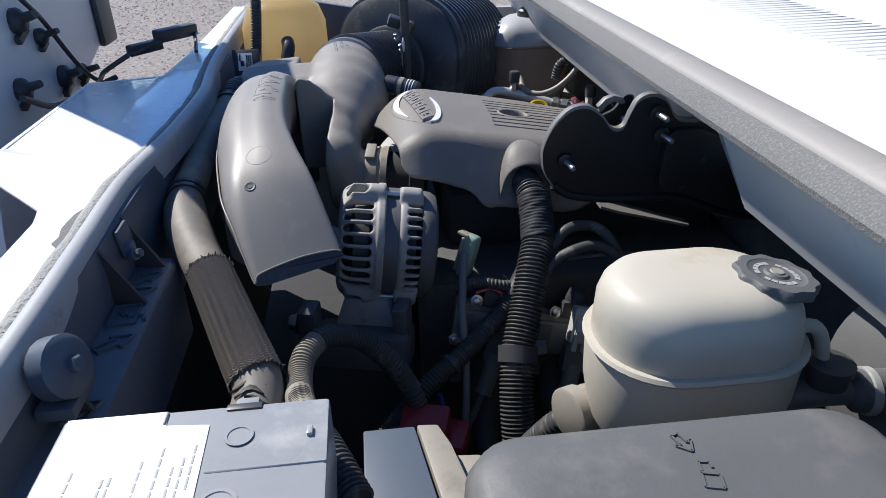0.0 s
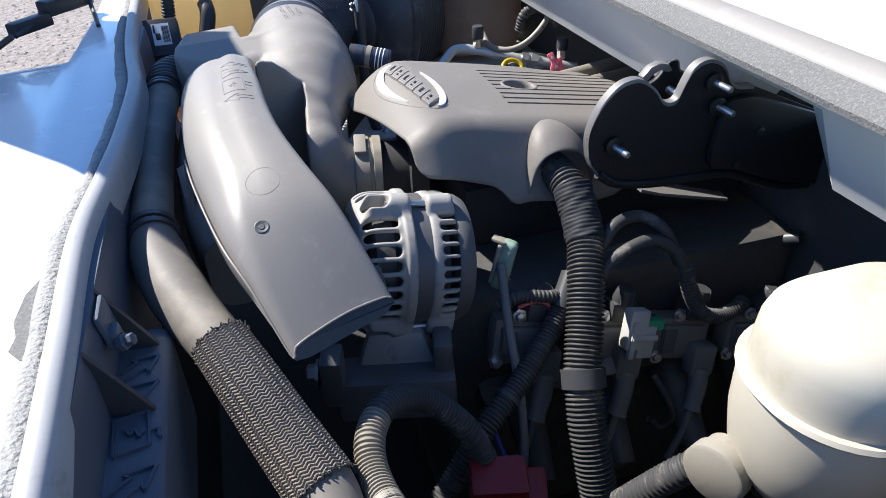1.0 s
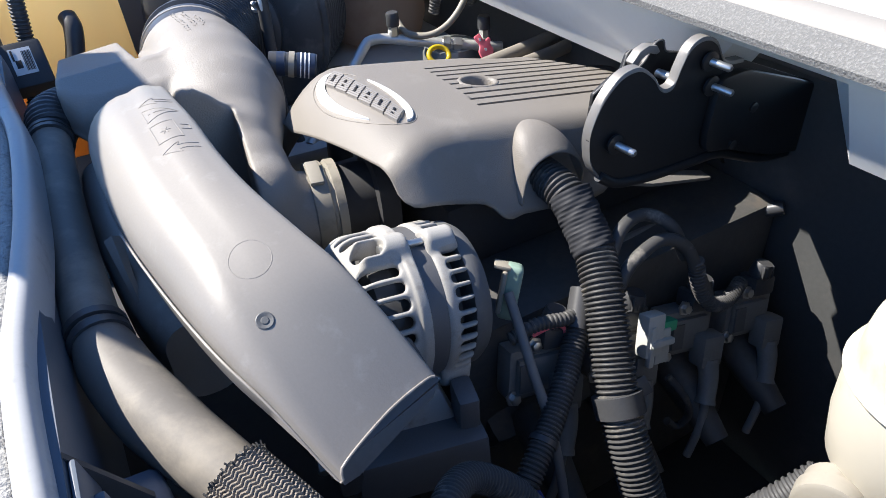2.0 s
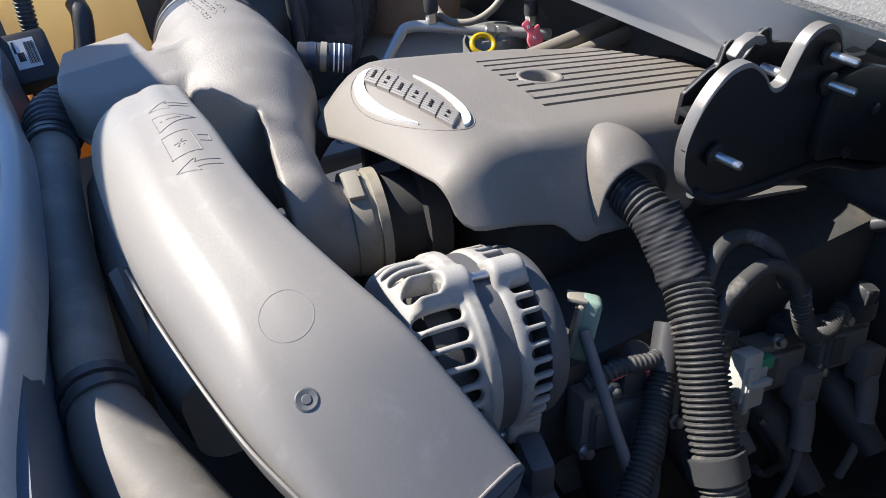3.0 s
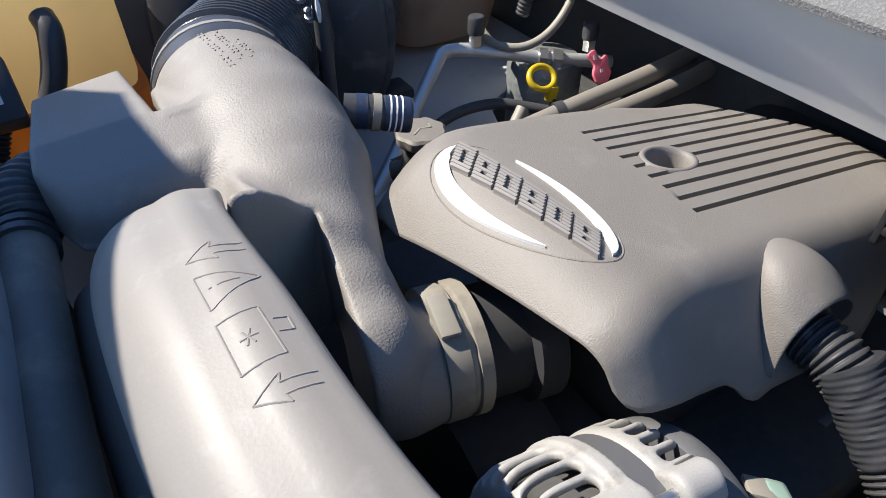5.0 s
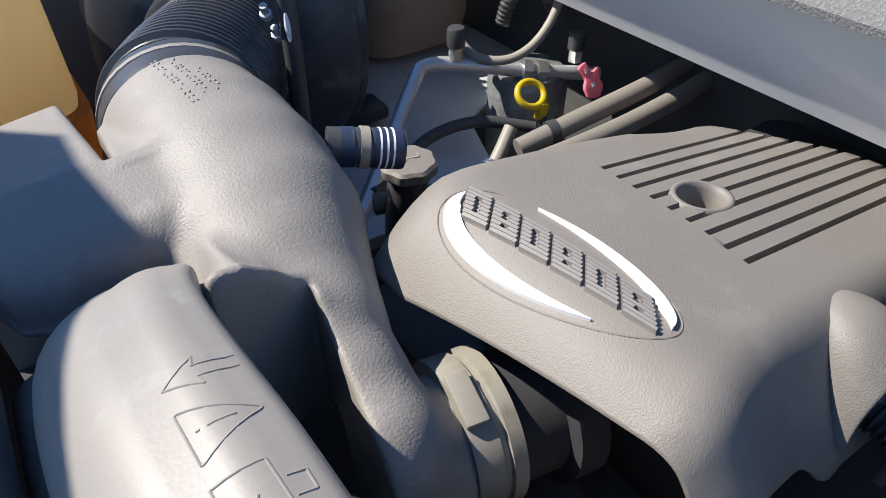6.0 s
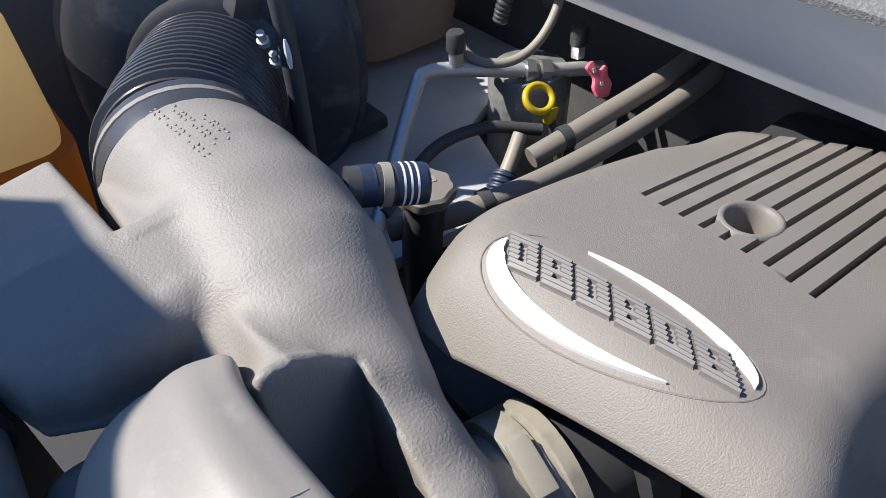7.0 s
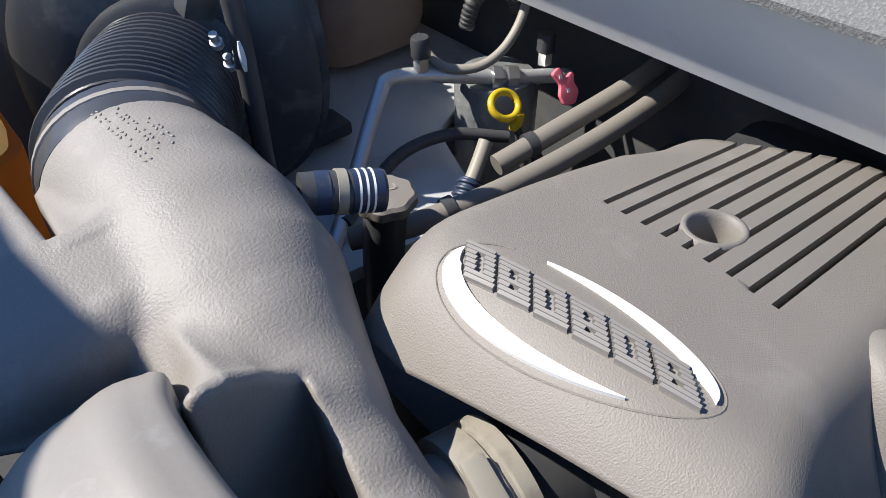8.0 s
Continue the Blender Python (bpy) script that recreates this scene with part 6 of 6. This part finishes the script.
wire("overflow_hose", [(-0.145, 1.685, 1.105), (-0.143, 1.665, 1.09), (-0.155, 1.65, 1.05), (-0.18, 1.63, 1.0), (-0.2, 1.6, 0.95)], 0.015, RUBBER, "black rubber hose on the yellow tank", "hose")
rel = thing("relay_box", "small black relay box with a white printed sticker", "relay", (-0.23, 1.55, 1.05))
RM = at(-0.232, 1.555, 1.075, -38, 0, 3)
part("case", box((0.075, 0.05, 0.07), RM, 0.006), BLACK, rel)
part("sticker", box((0.030, 0.0012, 0.040), RM @ at(0.006, -0.0252, 0.004), 0), PAPER, rel, "white printed sticker")
TURN = RM @ at(0.006, -0.0260, 0.004)
for k in range(7):
    part("print_line", box((0.0016 if k % 2 else 0.0008, 0.0006, 0.030), TURN @ at(0.002 + 0.0018 * k, 0, 0), 0), INK, rel)
part("print_block", box((0.008, 0.0006, 0.012), TURN @ at(-0.006, 0, -0.004), 0), INK, rel)
part("print_line", box((0.003, 0.0006, 0.016), TURN @ at(-0.011, 0, 0.010), 0), INK, rel)
wire("engine_oil_filler", [(0.172, 1.325, 1.012), (0.168, 1.33, 0.95), (0.165, 1.33, 0.88)], 0.021, BLACK, "black oil filler tube", "filler tube")
oil = thing("oil_cap", "dusty scalloped oil filler cap", "oil cap", (0.172, 1.325, 1.012))
rows = []
for r, h in ((0.020, 0), (0.028, 0.001), (0.029, 0.004), (0.029, 0.011), (0.026, 0.014), (0.001, 0.015)):
    rows.append([Vector((0.172, 1.325, 1.013 + h)) + Vector((r * (1 + 0.04 * math.cos(8 * a) * (r > 0.025)) * math.cos(a), r * (1 + 0.04 * math.cos(8 * a) * (r > 0.025)) * math.sin(a), 0)) for a in (2 * math.pi * k / 64 for k in range(64))])
part("cap", rings(rows), COVER, oil)
part("raised_symbol", stroke([(0.160, 1.318), (0.172, 1.326), (0.183, 1.322), (0.185, 1.330)], 0.002, 0.001, lambda x, y: Vector((x, y, 1.0275)), UP), CREAM, oil)
bre = thing("breather_hose", "black breather hose with blue and cream label bands", "hose", (0.1, 1.27, 1.09))
part("pipe", tube([(0.070, 1.287, 1.098), (0.095, 1.276, 1.094), (0.128, 1.262, 1.087)], 0.0165, 20, 0.005), BLACK, bre)
part("label_band", tube([(0.080, 1.2825, 1.0965), (0.090, 1.278, 1.095)], 0.0170, 20, 0.005), BLUEB, bre, "blue printed band")
part("label_band", tube([(0.094, 1.2765, 1.0943), (0.101, 1.2735, 1.0928)], 0.0178, 20, 0.004), CREAM, bre, "cream band")
part("label_band", tube([(0.104, 1.272, 1.0922), (0.126, 1.263, 1.0876)], 0.0172, 20, 0.005), BLUEB, bre, "blue printed band")
for k in range(3):
    part("print_line", tube([(0.108 + 0.005 * k, 1.2704 - 0.002 * k, 1.0915 - 0.001 * k), (0.1095 + 0.005 * k, 1.2698 - 0.002 * k, 1.0912 - 0.001 * k)], 0.0175, 20, 0.004), PAPER, bre)
ac = thing("aircon_pipe", "dull aluminium air conditioning pipe with capped service valves", "pipe", (0.4, 1.5, 1.0))
part("pipe", tube([(0.14, 1.40, 0.90), (0.20, 1.44, 0.935), (0.30, 1.512, 0.995), (0.325, 1.524, 1.005), (0.36, 1.515, 1.003), (0.42, 1.485, 0.992), (0.468, 1.462, 0.983), (0.55, 1.43, 0.97)], 0.0095, 14, 0.006), ALTUBE, ac)
for p in ((0.366, 1.511, 1.010), (0.527, 1.455, 0.985)):
    part("valve_stem", lathe([(0.010, 0), (0.010, 0.016), (0.007, 0.018)], p, (0, 0, 1), 6), STEEL, ac)
    part("valve_cap", lathe([(0.010, 0), (0.012, 0.001), (0.012, 0.022), (0.010, 0.025), (0.001, 0.025)], Vector(p) + Vector((0, 0, 0.017)), (0, 0, 1), 18), BLACK, ac, "black screw cap")
part("union_nut", lathe([(0.012, 0), (0.0155, 0.002), (0.0155, 0.014), (0.011, 0.016), (0.011, 0.02), (0.0155, 0.022), (0.0155, 0.036)], (0.445, 1.473, 0.987), (0.95, -0.45, -0.15), 6), STEEL, ac)
can = thing("accumulator", "crinkled silver-wrapped round canister", "canister", (0.46, 1.50, 0.85))
part("drum", lathe([(0.04, 0), (0.055, 0.005), (0.056, 0.15), (0.05, 0.165), (0.02, 0.17)], (0.475, 1.49, 0.81), (0, 0, 1), 36), SILVER, can)
dip = thing("dipstick", "yellow plastic ring-pull engine dipstick", "dipstick", (0.395, 1.395, 0.95))
part("ring", tube([(0.395 + 0.019 * math.cos(a), 1.395 + 0.012 * math.sin(a), 1.0 + 0.011 * math.sin(a)) for a in (2 * math.pi * k / 16 for k in range(17))], 0.0045, 10, 0.004), YPLAST, dip)
part("stem", box((0.014, 0.010, 0.022), at(0.404, 1.383, 0.980, 0, 15, 0), 0.003), YPLAST, dip)
part("rod", tube([(0.405, 1.382, 0.972), (0.40, 1.36, 0.92), (0.39, 1.33, 0.84)], 0.005, 8), BLACK, dip)
tag = thing("pink_tag", "bright pink plastic clip tag", "tag", (0.475, 1.372, 1.0))
part("clip", prism(round_poly([(-0.016, 0.020), (-0.004, 0.026), (0.002, 0.010), (0.012, 0.016), (0.015, 0.012), (0.012, 0.004), (0.017, -0.008), (0.008, -0.022), (-0.008, -0.020), (-0.012, -0.006), (-0.007, 0.004)], 0.004), 0.006, Matrix.Translation((0.475, 1.372, 1.003)) @ Euler((radians(62), 0, radians(-8))).to_matrix().to_4x4(), 0.0015), PINK, tag)
for u, v in ((-0.006, 0.014), (0.001, -0.004)):
    part("slot", box((0.004, 0.005, 0.001), Matrix.Translation((0.475, 1.372, 1.003)) @ Euler((radians(62), 0, radians(-8))).to_matrix().to_4x4() @ at(u, v, 0.0003), 0), LOGOW, tag, "small pale slot")
tub = thing("dipstick_tube", "cream and blue capped tube end", "tube", (0.36, 1.38, 0.95))
part("tube", tube([(0.320, 1.375, 0.925), (0.345, 1.385, 0.945), (0.365, 1.393, 0.965)], 0.009, 14, 0.005), CREAM, tub)
part("bellow", corrugated([(0.300, 1.366, 0.908), (0.330, 1.379, 0.933)], 0.017, 0.003, 0.008, 16), BLUEB, tub, "blue ribbed collar")
one("fender_shelf", prism([(0.05, 1.38), (0.05, 1.98), (0.60, 1.98), (0.60, 1.62), (0.40, 1.52), (0.36, 1.42), (0.3, 1.36)], 0.02, at(0, 0, 0.905), 0.005), APRON, "grey-white painted inner fender shelf", "inner fender", kind="structure")
wash = thing("header_tank", "brown-stained translucent bottle with a milky upper half", "bottle", (0.46, 1.78, 0.95))
part("body", rings([[Vector((x, y, z)) for x, y in rounded(0.46, 1.80, w, d, r, 8)] for z, w, d, r in ((0.92, 0.19, 0.15, 0.05), (0.96, 0.21, 0.17, 0.06), (1.055, 0.21, 0.17, 0.06))]), BROWNB, wash)
part("upper_half", rings([[Vector((x, y, z)) for x, y in rounded(0.46, 1.80, w, d, r, 8)] for z, w, d, r in ((1.058, 0.21, 0.17, 0.06), (1.08, 0.20, 0.16, 0.055), (1.10, 0.17, 0.13, 0.05), (1.12, 0.1, 0.08, 0.03))]), MILKB, wash)
part("seam", rings([[Vector((x, y, z)) for x, y in rounded(0.46, 1.80, w, d, r, 8)] for z, w, d, r in ((1.053, 0.212, 0.172, 0.06), (1.0565, 0.218, 0.178, 0.062), (1.06, 0.212, 0.172, 0.06))]), BROWNB, wash)
part("cap", lathe([(0.026, 0), (0.028, 0.003), (0.028, 0.016), (0.024, 0.02), (0.001, 0.02)], (0.46, 1.80, 1.118), (0, 0, 1), 24), BLACK, wash, "black screw cap")
wire("white_tube", [(0.385, 1.54, 1.03), (0.388, 1.50, 1.012), (0.42, 1.47, 1.01), (0.46, 1.46, 1.03), (0.50, 1.47, 1.07), (0.52, 1.50, 1.12)], 0.006, CREAM, "pale plastic vacuum tube", "tube")
vh = thing("vacuum_hose", "flat black ribbed hose hanging before the air cleaner", "hose", (0.12, 1.45, 1.05))
part("pipe", tube([(0.118, 1.455, 1.26), (0.120, 1.45, 1.18), (0.1195, 1.448, 1.10), (0.117, 1.446, 1.02), (0.118, 1.44, 0.95), (0.13, 1.42, 0.90)], 0.0095, 14, 0.008), RUBBER, vh)
part("worn_patch", tube([(0.1145, 1.4415, 1.150), (0.1145, 1.4405, 1.135), (0.1150, 1.4405, 1.122)], lambda s: 0.0028 * math.sin(math.pi * (0.1 + 0.8 * s)) + 0.0004, 8, 0.003), LOGOW, vh, "pale torn patch")
lat = thing("cleaner_latch", "black plastic latch with bolts on the air cleaner", "latch", (0.10, 1.47, 1.16))
part("body", box((0.028, 0.024, 0.022), at(0.100, 1.478, 1.176, 10, 20, 0), 0.004), BLACK, lat)
for p in ((0.104, 1.462, 1.142), (0.113, 1.465, 1.118)):
    part("bolt", lathe([(0.006, 0), (0.006, 0.006), (0.004, 0.007), (0.004, 0.016)], p, (-0.3, -0.4, 0.9), 8), ALTUBE, lat)
wire("apron_cable", [(0.18, 1.42, 0.925), (0.25, 1.46, 0.925), (0.31, 1.475, 0.935), (0.37, 1.46, 0.94), (0.43, 1.42, 0.93)], 0.008, RUBBER, "black cable with a clip on the fender shelf", "cable")
